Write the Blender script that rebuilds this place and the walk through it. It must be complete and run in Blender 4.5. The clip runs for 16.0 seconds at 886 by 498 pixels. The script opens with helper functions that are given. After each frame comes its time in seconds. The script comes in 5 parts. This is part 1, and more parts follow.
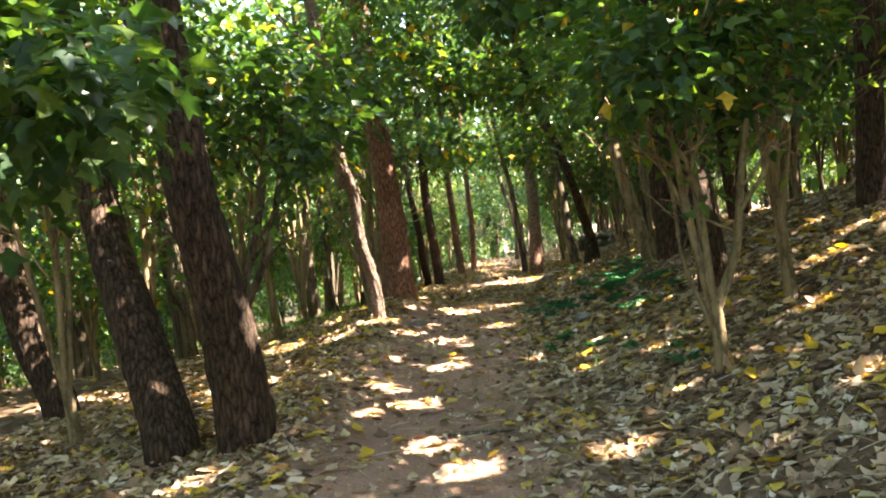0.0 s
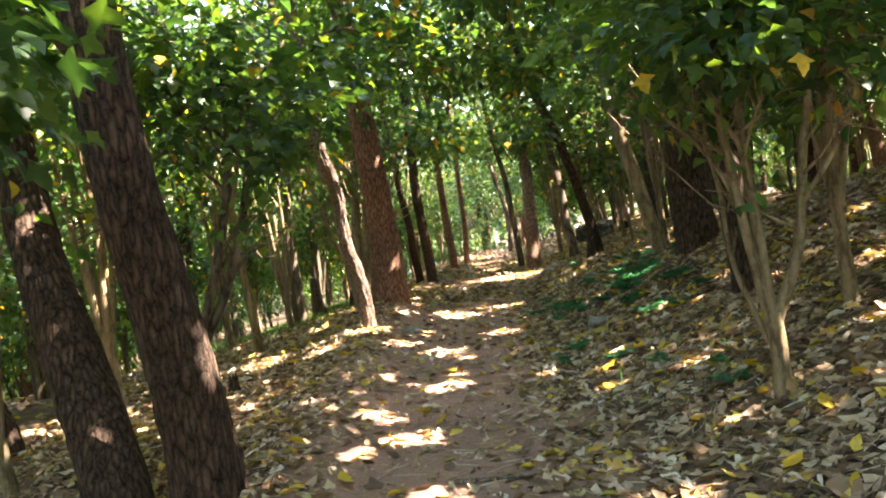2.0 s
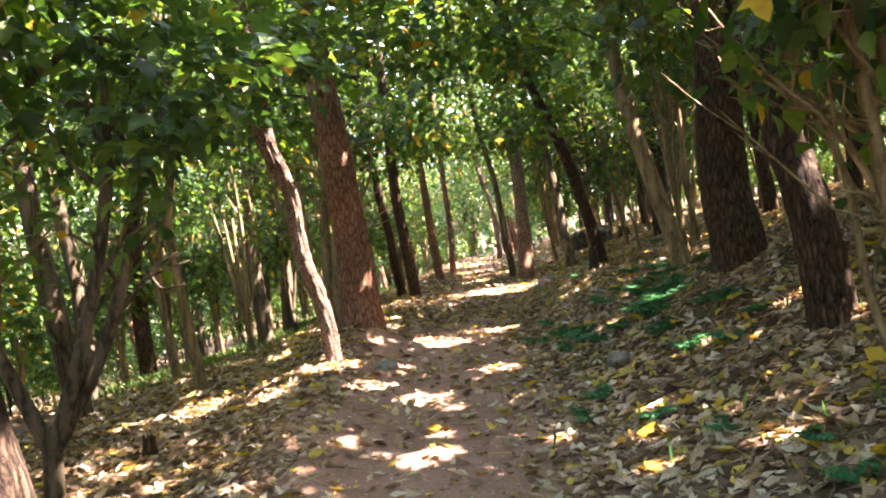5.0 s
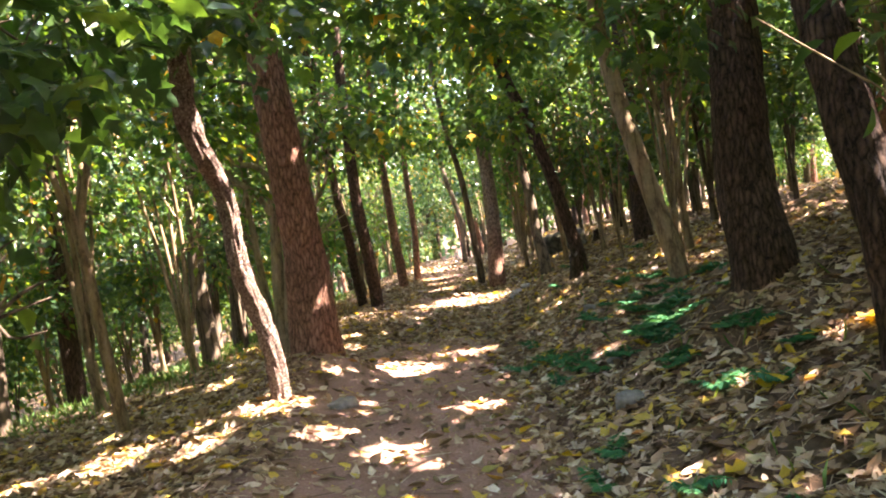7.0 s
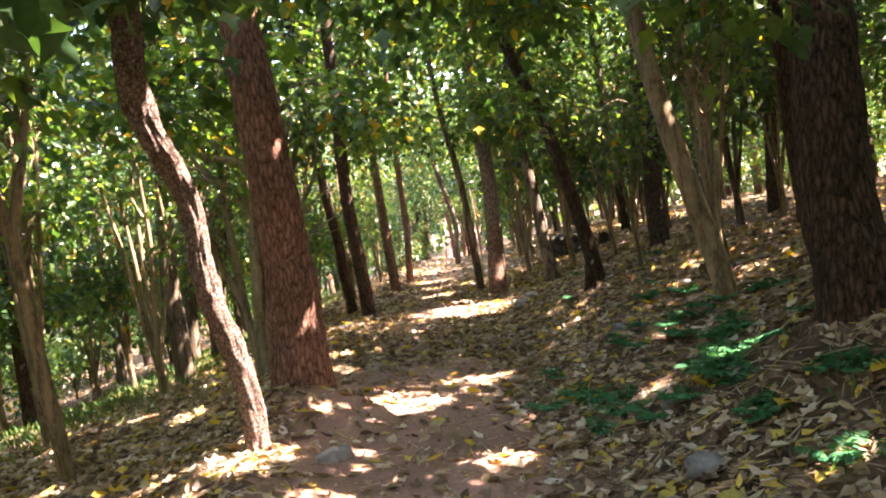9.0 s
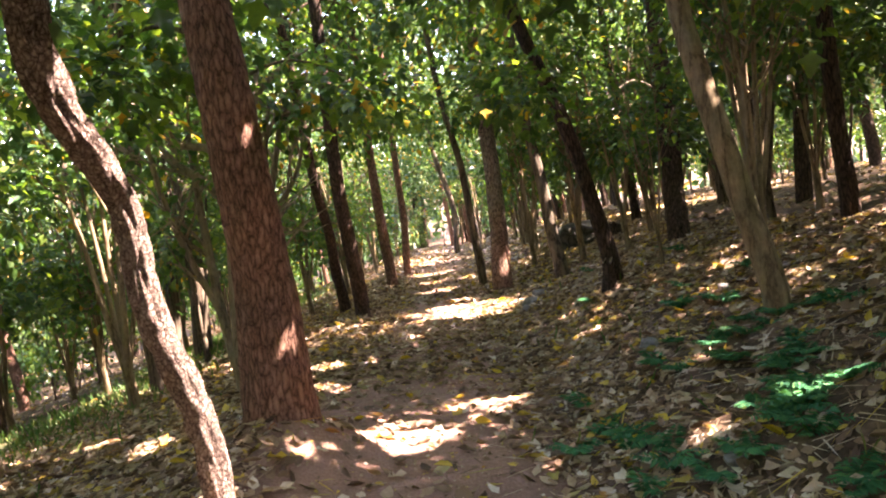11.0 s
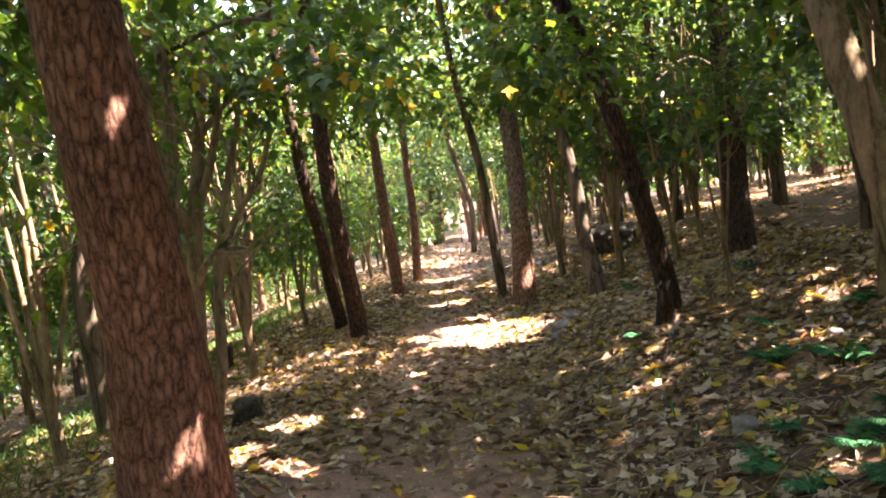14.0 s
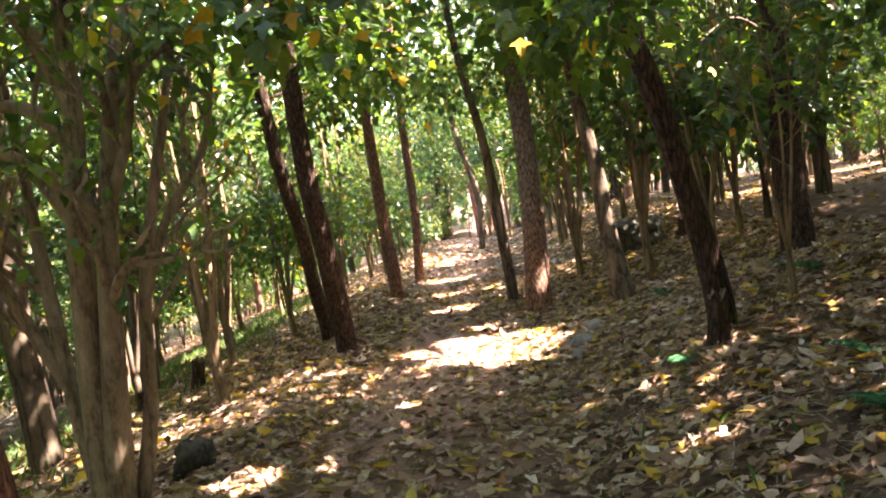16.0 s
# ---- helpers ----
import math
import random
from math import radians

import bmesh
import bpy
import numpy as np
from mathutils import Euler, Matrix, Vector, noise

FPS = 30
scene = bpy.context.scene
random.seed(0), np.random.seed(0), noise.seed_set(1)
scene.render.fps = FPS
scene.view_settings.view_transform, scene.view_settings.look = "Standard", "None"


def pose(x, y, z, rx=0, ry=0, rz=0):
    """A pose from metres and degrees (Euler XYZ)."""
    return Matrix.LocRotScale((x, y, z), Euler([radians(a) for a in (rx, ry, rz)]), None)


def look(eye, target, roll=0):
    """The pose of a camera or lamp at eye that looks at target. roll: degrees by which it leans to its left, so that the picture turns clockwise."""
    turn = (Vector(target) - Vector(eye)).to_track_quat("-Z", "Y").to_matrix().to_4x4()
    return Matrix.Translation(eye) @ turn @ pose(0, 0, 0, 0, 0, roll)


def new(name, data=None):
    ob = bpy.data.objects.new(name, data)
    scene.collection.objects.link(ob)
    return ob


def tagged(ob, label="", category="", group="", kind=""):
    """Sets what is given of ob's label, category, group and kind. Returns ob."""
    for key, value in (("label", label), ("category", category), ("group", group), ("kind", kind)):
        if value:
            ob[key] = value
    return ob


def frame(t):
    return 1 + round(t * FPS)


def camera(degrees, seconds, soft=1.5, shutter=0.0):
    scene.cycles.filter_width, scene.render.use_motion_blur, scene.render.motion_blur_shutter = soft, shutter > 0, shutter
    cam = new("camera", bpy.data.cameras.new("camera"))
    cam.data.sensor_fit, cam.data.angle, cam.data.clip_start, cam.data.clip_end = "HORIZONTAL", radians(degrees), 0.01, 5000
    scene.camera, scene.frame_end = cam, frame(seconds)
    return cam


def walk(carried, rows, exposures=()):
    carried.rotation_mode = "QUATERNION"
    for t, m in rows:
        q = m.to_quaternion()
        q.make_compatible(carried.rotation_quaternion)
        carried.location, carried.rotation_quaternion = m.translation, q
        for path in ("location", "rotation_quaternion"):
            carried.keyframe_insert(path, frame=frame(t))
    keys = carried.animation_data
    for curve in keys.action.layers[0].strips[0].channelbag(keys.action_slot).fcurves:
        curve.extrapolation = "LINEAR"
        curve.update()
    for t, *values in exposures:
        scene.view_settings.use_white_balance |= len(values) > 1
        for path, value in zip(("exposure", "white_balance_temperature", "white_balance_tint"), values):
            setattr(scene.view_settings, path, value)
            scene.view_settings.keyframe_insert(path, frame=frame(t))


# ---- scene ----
cam = camera(62.1, 16.0, soft=2.0)
PATH = [
    (0, (0.039, 0.004, 1.627), (0.024, 2.002, 1.552), -5.0),
    (0.5, (0.063, 0.264, 1.636), (0.062, 2.262, 1.55), -5.2),
    (1, (0.058, 0.434, 1.65), (0.061, 2.432, 1.559), -5.3),
    (1.5, (0.005, 0.696, 1.68), (0.005, 2.693, 1.578), -5.7),
    (2, (-0.02, 0.943, 1.699), (-0.009, 2.94, 1.596), -6.4),
    (2.5, (-0.018, 1.23, 1.692), (-0.003, 3.228, 1.593), -6.9),
    (3, (0.001, 1.485, 1.674), (0.007, 3.483, 1.577), -6.7),
    (3.5, (-0.038, 1.796, 1.675), (-0.024, 3.794, 1.587), -6.6),
    (4, (-0.018, 2.117, 1.681), (0.016, 4.115, 1.59), -6.6),
    (4.5, (0.034, 2.374, 1.695), (0.079, 4.371, 1.601), -6.5),
    (4.7, (0.056, 2.458, 1.707), (0.101, 4.455, 1.612), -6.5),
    (6.8, (0.053, 3.651, 1.782), (0.201, 5.643, 1.671), -6.5),
    (7, (0.034, 3.769, 1.782), (0.188, 5.76, 1.675), -6.6),
    (7.5, (0.032, 4.06, 1.785), (0.204, 6.05, 1.676), -6.5),
    (8, (0.065, 4.328, 1.805), (0.249, 6.316, 1.693), -6.4),
    (8.5, (0.012, 4.599, 1.837), (0.202, 6.586, 1.716), -6.0),
    (9, (-0.06, 4.907, 1.873), (0.13, 6.894, 1.752), -6.1),
    (9.2, (-0.061, 5.046, 1.874), (0.127, 7.033, 1.75), -6.1),
    (11.3, (0.019, 6.088, 1.992), (0.218, 8.071, 1.821), -6.2),
    (11.5, (0.04, 6.229, 2.0), (0.246, 8.211, 1.826), -6.1),
    (12, (0.102, 6.548, 2.003), (0.302, 8.53, 1.823), -6.1),
    (12.5, (0.147, 6.932, 2.025), (0.33, 8.914, 1.836), -6.1),
    (13, (0.225, 7.232, 2.043), (0.395, 9.215, 1.855), -6.1),
    (13.5, (0.284, 7.509, 2.053), (0.437, 9.494, 1.867), -5.8),
    (14, (0.289, 7.782, 2.071), (0.43, 9.768, 1.883), -5.7),
    (14.5, (0.34, 8.072, 2.053), (0.482, 10.058, 1.862), -5.9),
    (15, (0.403, 8.439, 2.02), (0.537, 10.425, 1.831), -5.9),
    (15.5, (0.433, 8.805, 2.012), (0.555, 10.792, 1.814), -6.2),
    (16, (0.503, 9.15, 1.992), (0.615, 11.136, 1.791), -6.3),
]
walk(cam, [(t, look(eye, target, roll)) for t, eye, target, roll in PATH], exposures=[(0, 3.68, 7300, 14), (4.5, 3.98, 7300, 27), (8, 3.92, 7300, 32), (12, 3.75, 7300, 36), (16, 3.9, 7400, 34)])

# ---- light ----
SUN = Vector((0.75, -0.12, 1.0)).normalized()
world = bpy.data.worlds.new("sky")
scene.world = world
world.use_nodes = True
wn = world.node_tree.nodes
sky = wn.new("ShaderNodeTexSky")
sky.sky_type, sky.sun_disc = "NISHITA", False
sky.sun_elevation = math.asin(SUN.z)
sky.sun_rotation = math.atan2(SUN.x, SUN.y)
wn["Background"].inputs[1].default_value = 0.15
world.node_tree.links.new(sky.outputs[0], wn["Background"].inputs[0])
lamp = bpy.data.lights.new("sun", "SUN")
lamp.energy, lamp.angle, lamp.color = 5.0, radians(0.5), (1.0, 0.95, 0.86)
sun = new("sun", lamp)
sun.matrix_world = look(SUN * 60, (0, 0, 0))


# ---- materials ----
def material(name, rough=0.8, spec=0.3):
    m = bpy.data.materials.new(name)
    m.use_nodes = True
    p = m.node_tree.nodes["Principled BSDF"]
    p.inputs["Roughness"].default_value = rough
    p.inputs["Specular IOR Level"].default_value = spec
    return m, m.node_tree.nodes, m.node_tree.links, p


def ramp(nodes, stops):
    r = nodes.new("ShaderNodeValToRGB")
    while len(r.color_ramp.elements) < len(stops):
        r.color_ramp.elements.new(0.5)
    for e, (at, c) in zip(r.color_ramp.elements, stops):
        e.position, e.color = at, (*c, 1)
    return r


def noise_node(nodes, links, scale, detail=6.0, rough=0.6, stretch=None):
    co = nodes.new("ShaderNodeTexCoord")
    n = nodes.new("ShaderNodeTexNoise")
    n.inputs["Scale"].default_value, n.inputs["Detail"].default_value, n.inputs["Roughness"].default_value = scale, detail, rough
    src = co.outputs["Object"]
    if stretch:
        mp = nodes.new("ShaderNodeMapping")
        mp.inputs["Scale"].default_value = stretch
        links.new(src, mp.inputs[0])
        src = mp.outputs[0]
    links.new(src, n.inputs["Vector"])
    return n


def mix(nodes, links, a, b, fac, mode="MIX"):
    x = nodes.new("ShaderNodeMix")
    x.data_type, x.blend_type = "RGBA", mode
    for sock, v in ((x.inputs[0], fac), (x.inputs[6], a), (x.inputs[7], b)):
        if isinstance(v, (int, float)):
            sock.default_value = v
        elif isinstance(v, tuple):
            sock.default_value = (*v, 1)
        else:
            links.new(v, sock)
    return x.outputs[2]


def bump(nodes, links, p, height, strength, distance):
    b = nodes.new("ShaderNodeBump")
    b.inputs["Strength"].default_value, b.inputs["Distance"].default_value = strength, distance
    links.new(height, b.inputs["Height"])
    links.new(b.outputs[0], p.inputs["Normal"])


def bark(name, dark, mid, light, plate=14.0, stretch=0.22, depth=0.02, above=None):
    m, n, l, p = material(name, 0.9, 0.2)
    warp = noise_node(n, l, 14.0, 6, 0.75)
    co = n.new("ShaderNodeTexCoord")
    add = n.new("ShaderNodeVectorMath")
    add.operation = "MULTIPLY_ADD"
    l.new(warp.outputs["Color"], add.inputs[0])
    add.inputs[1].default_value = (0.06, 0.06, 0.06)
    l.new(co.outputs["Object"], add.inputs[2])
    mp = n.new("ShaderNodeMapping")
    mp.inputs["Scale"].default_value = (1, 1, stretch)
    l.new(add.outputs[0], mp.inputs[0])
    v = n.new("ShaderNodeTexVoronoi")
    v.feature = "DISTANCE_TO_EDGE"
    v.inputs["Scale"].default_value = plate
    l.new(mp.outputs[0], v.inputs["Vector"])
    cells = ramp(n, [(0.02, dark), (0.11, mid), (0.4, light)])
    grain = noise_node(n, l, 38.0, 8, 0.75, (1, 1, 0.35))
    rough = n.new("ShaderNodeMath")
    rough.operation = "MULTIPLY_ADD"
    l.new(grain.outputs["Fac"], rough.inputs[0])
    rough.inputs[1].default_value = 0.42
    l.new(v.outputs["Distance"], rough.inputs[2])
    shift = n.new("ShaderNodeMath")
    shift.operation = "SUBTRACT"
    l.new(rough.outputs[0], shift.inputs[0])
    shift.inputs[1].default_value = 0.18
    l.new(shift.outputs[0], cells.inputs[0])
    big = noise_node(n, l, 1.7, 4)
    g = ramp(n, [(0.3, (0.55, 0.55, 0.55)), (0.7, (1.2, 1.2, 1.2))])
    l.new(grain.outputs["Fac"], g.inputs[0])
    col = mix(n, l, cells.outputs[0], g.outputs[0], 0.8, "MULTIPLY")
    b2 = ramp(n, [(0.35, (0.7, 0.75, 0.7)), (0.65, (1.15, 1.1, 1.05))])
    l.new(big.outputs["Fac"], b2.inputs[0])
    col = mix(n, l, col, b2.outputs[0], 0.7, "MULTIPLY")
    if above:
        xyz = n.new("ShaderNodeSeparateXYZ")
        l.new(co.outputs["Object"], xyz.inputs[0])
        blend = ramp(n, [(0.25, (0, 0, 0)), (0.6, (1, 1, 1))])
        third = n.new("ShaderNodeMath")
        third.operation = "MULTIPLY"
        third.inputs[1].default_value = 0.4
        l.new(xyz.outputs["Z"], third.inputs[0])
        l.new(third.outputs[0], blend.inputs[0])
        col = mix(n, l, col, mix(n, l, col, above, 1.0, "MULTIPLY"), blend.outputs[0])
    l.new(col, p.inputs["Base Color"])
    h = n.new("ShaderNodeMath")
    h.operation = "MULTIPLY_ADD"
    mn = n.new("ShaderNodeMath")
    mn.operation = "MINIMUM"
    mn.inputs[1].default_value = 0.25
    l.new(v.outputs["Distance"], mn.inputs[0])
    l.new(grain.outputs["Fac"], h.inputs[0])
    h.inputs[1].default_value = 0.12
    l.new(mn.outputs[0], h.inputs[2])
    bump(n, l, p, h.outputs[0], 1.0, depth)
    return m


PINE_RED = bark("reddish pine bark", (0.085, 0.042, 0.03), (0.22, 0.115, 0.08), (0.37, 0.205, 0.15), 30, 0.24, 0.03)
PINE_TWO = bark("pine bark, red below and grey above", (0.06, 0.032, 0.023), (0.24, 0.13, 0.09), (0.40, 0.235, 0.175), 30, 0.26, 0.03, above=(0.85, 1.15, 1.35))
PINE_DARK = bark("dark furrowed pine bark", (0.014, 0.009, 0.007), (0.062, 0.039, 0.028), (0.125, 0.079, 0.057), 28, 0.2, 0.045)
PINE_GREY = bark("pale flaking bark", (0.09, 0.052, 0.04), (0.24, 0.165, 0.135), (0.44, 0.345, 0.295), 44, 0.7, 0.035)
SMOOTH = bark("smooth grey-tan bark", (0.13, 0.092, 0.055), (0.23, 0.17, 0.10), (0.33, 0.25, 0.155), 9, 0.12, 0.003)
SMOOTH_PALE = bark("smooth pale grey bark", (0.16, 0.125, 0.085), (0.27, 0.215, 0.15), (0.36, 0.29, 0.21), 9, 0.12, 0.003)
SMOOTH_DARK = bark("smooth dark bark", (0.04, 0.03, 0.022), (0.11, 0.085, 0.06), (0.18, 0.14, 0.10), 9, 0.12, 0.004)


def leaf_material(name, stops, glow=0.4, rough=0.42, spec=0.45, through_tint=(1.7, 1.6, 0.5)):
    m, n, l, p = material(name, rough, spec)
    geo = n.new("ShaderNodeNewGeometry")
    r = ramp(n, stops)
    l.new(geo.outputs["Random Per Island"], r.inputs[0])
    vein = noise_node(n, l, 30.0, 3)
    vr = ramp(n, [(0.3, (0.75, 0.75, 0.75)), (0.7, (1.2, 1.2, 1.2))])
    l.new(vein.outputs["Fac"], vr.inputs[0])
    col = mix(n, l, r.outputs[0], vr.outputs[0], 0.7, "MULTIPLY")
    l.new(col, p.inputs["Base Color"])
    if glow:
        t = n.new("ShaderNodeBsdfTranslucent")
        l.new(mix(n, l, col, through_tint, 1.0, "MULTIPLY"), t.inputs[0])
        ms = n.new("ShaderNodeMixShader")
        ms.inputs[0].default_value = glow
        l.new(p.outputs[0], ms.inputs[1])
        l.new(t.outputs[0], ms.inputs[2])
        l.new(ms.outputs[0], n["Material Output"].inputs["Surface"])
    return m


LEAF = leaf_material("green broad leaf", [(0.0, (0.028, 0.075, 0.034)), (0.35, (0.045, 0.115, 0.036)), (0.7, (0.085, 0.17, 0.036)), (0.95, (0.15, 0.23, 0.04)), (0.975, (0.45, 0.30, 0.03)), (1.0, (0.42, 0.2, 0.03))], 0.48)
LEAF_FAR = leaf_material("green woodland leaf", [(0.0, (0.024, 0.064, 0.03)), (0.45, (0.05, 0.108, 0.036)), (0.86, (0.10, 0.165, 0.042)), (0.94, (0.15, 0.195, 0.045)), (0.97, (0.36, 0.25, 0.04)), (1.0, (0.30, 0.17, 0.04))], 0.42, through_tint=(1.5, 1.5, 0.75))
# darker copy of the broad leaf, with shade put into its colour
LEAF_SHADE = leaf_material("blue-green broad leaf, darkened for shade", [(0.0, (0.022, 0.06, 0.026)), (0.5, (0.038, 0.095, 0.034)), (0.9, (0.07, 0.135, 0.032)), (1.0, (0.12, 0.18, 0.035))], 0.45, 0.38, 0.5)
LEAF_YELLOW = leaf_material("yellow leaf", [(0.0, (0.50, 0.33, 0.03)), (0.6, (0.58, 0.42, 0.06)), (1.0, (0.45, 0.22, 0.03))], 0.35, 0.6, 0.25)
LITTER = leaf_material("dry fallen leaf", [(0.0, (0.102, 0.064, 0.0435)), (0.3, (0.23, 0.151, 0.0973)), (0.55, (0.384, 0.269, 0.179)), (0.78, (0.538, 0.422, 0.314)), (0.87, (0.62, 0.55, 0.448)), (0.905, (0.307, 0.256, 0.0768)), (0.95, (0.614, 0.448, 0.0896)), (0.985, (0.563, 0.371, 0.0768)), (1.0, (0.384, 0.154, 0.064))], 0.12, 0.75, 0.2)
GRASS = leaf_material("thin grass", [(0.0, (0.04, 0.11, 0.035)), (0.6, (0.075, 0.17, 0.05)), (1.0, (0.16, 0.21, 0.06))], 0.4, 0.6, 0.25)
HERB = leaf_material("low herb leaf", [(0.0, (0.025, 0.13, 0.062)), (0.6, (0.04, 0.19, 0.085)), (1.0, (0.08, 0.22, 0.075))], 0.15, 0.85, 0.15)


def ground_material():
    m, n, l, p = material("woodland soil", 0.95, 0.15)
    a = n.new("ShaderNodeAttribute")
    a.attribute_name = "trodden"
    grass = n.new("ShaderNodeAttribute")
    grass.attribute_name = "grassy"
    fine = noise_node(n, l, 45.0, 8, 0.75)
    mid = noise_node(n, l, 6.0, 6, 0.65)
    big = noise_node(n, l, 0.9, 4)
    soil = ramp(n, [(0.25, (0.18, 0.103, 0.072)), (0.5, (0.33, 0.195, 0.142)), (0.75, (0.47, 0.30, 0.225))])
    l.new(fine.outputs["Fac"], soil.inputs[0])
    duff = ramp(n, [(0.3, (0.05, 0.033, 0.02)), (0.5, (0.12, 0.08, 0.05)), (0.62, (0.18, 0.125, 0.075)), (0.75, (0.25, 0.18, 0.10))])
    l.new(mid.outputs["Fac"], duff.inputs[0])
    fr = ramp(n, [(0.3, (0.6, 0.6, 0.6)), (0.7, (1.25, 1.25, 1.25))])
    l.new(fine.outputs["Fac"], fr.inputs[0])
    d2 = mix(n, l, duff.outputs[0], fr.outputs[0], 0.8, "MULTIPLY")
    edge = n.new("ShaderNodeMath")
    edge.operation, edge.use_clamp = "MULTIPLY_ADD", True
    off = n.new("ShaderNodeMath")
    off.operation = "MULTIPLY_ADD"
    l.new(mid.outputs["Fac"], off.inputs[0])
    off.inputs[1].default_value = 1.1
    off.inputs[2].default_value = -0.55
    l.new(a.outputs["Fac"], edge.inputs[0])
    edge.inputs[1].default_value = 1.0
    l.new(off.outputs[0], edge.inputs[2])
    col = mix(n, l, d2, soil.outputs[0], edge.outputs[0])
    col = mix(n, l, col, (0.05, 0.11, 0.035), grass.outputs["Fac"])
    br = ramp(n, [(0.35, (0.8, 0.8, 0.8)), (0.65, (1.12, 1.1, 1.08))])
    l.new(big.outputs["Fac"], br.inputs[0])
    l.new(mix(n, l, col, br.outputs[0], 0.8, "MULTIPLY"), p.inputs["Base Color"])
    bump(n, l, p, fine.outputs["Fac"], 0.7, 0.02)
    return m


SOIL = ground_material()


def stone_material():
    m, n, l, p = material("pale weathered stone", 0.85, 0.25)
    a = noise_node(n, l, 14.0, 8, 0.7)
    r = ramp(n, [(0.3, (0.10, 0.095, 0.09)), (0.5, (0.20, 0.19, 0.175)), (0.7, (0.30, 0.285, 0.265))])
    l.new(a.outputs["Fac"], r.inputs[0])
    l.new(r.outputs[0], p.inputs["Base Color"])
    bump(n, l, p, a.outputs["Fac"], 0.6, 0.02)
    return m


STONE = stone_material()
ROCK = bark("dark mossy rock", (0.03, 0.03, 0.02), (0.07, 0.065, 0.05), (0.12, 0.115, 0.085), 5, 1.0, 0.03)
WOOD_CUT = bark("weathered cut wood", (0.06, 0.045, 0.035), (0.16, 0.125, 0.095), (0.27, 0.22, 0.17), 30, 0.1, 0.006)

# ---- the lie of the land ----
rng = np.random.default_rng(7)
KEY_Y = [-30, 0, 5, 9.5, 12, 17, 21, 29, 35, 46, 80]
PATH_X = [-0.1, 0, 0.15, 0.3, 0.45, 0.95, 1.3, 2.2, 3.0, 4.6, 8]
PATH_Z = [-0.4, -0.05, 0.12, 0.23, 0.22, 0.08, 0.05, -0.15, -0.38, -1.6, -3.0]


def path_x(y):
    return np.interp(y, KEY_Y, PATH_X)


def ground_z(x, y):
    x, y = np.asarray(x, float), np.asarray(y, float)
    d = x - path_x(y)
    z = np.interp(y, KEY_Y, PATH_Z)
    r = np.maximum(d - 0.75, 0)
    r = np.where(r < 3.4, r, 3.4 + 5.5 * (1 - np.exp(-np.maximum(r - 3.4, 0) * 0.42 / 5.5)) + np.maximum(r - 3.4, 0) * 0.03)
    z = z + np.interp(y, [0, 8, 9, 12, 15, 20, 30], [0.36, 0.42, 0.42, 0.30, 0.29, 0.24, 0.22]) * (np.sqrt(r * r + 0.09) - 0.3)
    s = np.maximum(-d - 1.3, 0)
    s = np.where(s < 12, s, 12 + (s - 12) * 0.2)
    z = z - np.interp(y, [0, 7, 11, 14, 18, 25], [0.02, 0.03, 0.10, 0.14, 0.20, 0.26]) * s
    z = z + np.interp(y, [3, 5, 11, 14], [0.10, 0.14, 0.16, 0.03]) * np.exp(-((d + 1.35) / 0.55) ** 2)
    for mx, my, mh, mr in ((-0.7, 10.75, 0.22, 0.5), (2.85, 9.05, 0.16, 0.6), (2.85, 14.35, 0.1, 0.5)):
        z = z + mh * np.exp(-((x - mx) ** 2 + (y - my) ** 2) / mr ** 2)
    z = z + 0.018 * np.sin(2.7 * x + 1.3 * y) * np.sin(1.9 * y - 0.7 * x) + 0.008 * np.sin(7.1 * x + 2.0) * np.sin(6.3 * y)
    return z


def mesh_of(name, verts, faces):
    """A mesh from arrays of corners and of faces that all have as many corners."""
    me = bpy.data.meshes.new(name)
    verts, faces = np.asarray(verts, np.float32), np.asarray(faces, np.int32)
    k = faces.shape[1]
    me.vertices.add(len(verts))
    me.vertices.foreach_set("co", verts.ravel())
    me.loops.add(faces.size)
    me.loops.foreach_set("vertex_index", faces.ravel())
    me.polygons.add(len(faces))
    me.polygons.foreach_set("loop_start", np.arange(0, faces.size, k, dtype=np.int32))
    me.update(calc_edges=True)
    return me


def smooth(me):
    me.polygons.foreach_set("use_smooth", np.ones(len(me.polygons), bool))
    return me


def part(name, me, mat, parent=None, label=""):
    ob = new(name, me)
    if mat and not me.materials:
        me.materials.append(mat)
    if parent:
        ob.parent = parent
    return tagged(ob, label)


def thing(name, x, y, label, category, group="", kind=""):
    e = new(name)
    e.empty_display_size = 0.2
    e.location = (x, y, float(ground_z(x, y)))
    return tagged(e, label, category, group, kind)


# ---- ground ----
def spaced(lo, a, b, hi, fine):
    mid = np.arange(a, b, fine)
    left = a - np.cumsum(fine * 1.13 ** np.arange(1, 80))
    right = mid[-1] + np.cumsum(fine * 1.13 ** np.arange(1, 80))
    return np.concatenate([left[left > lo][::-1], mid, right[right < hi]])


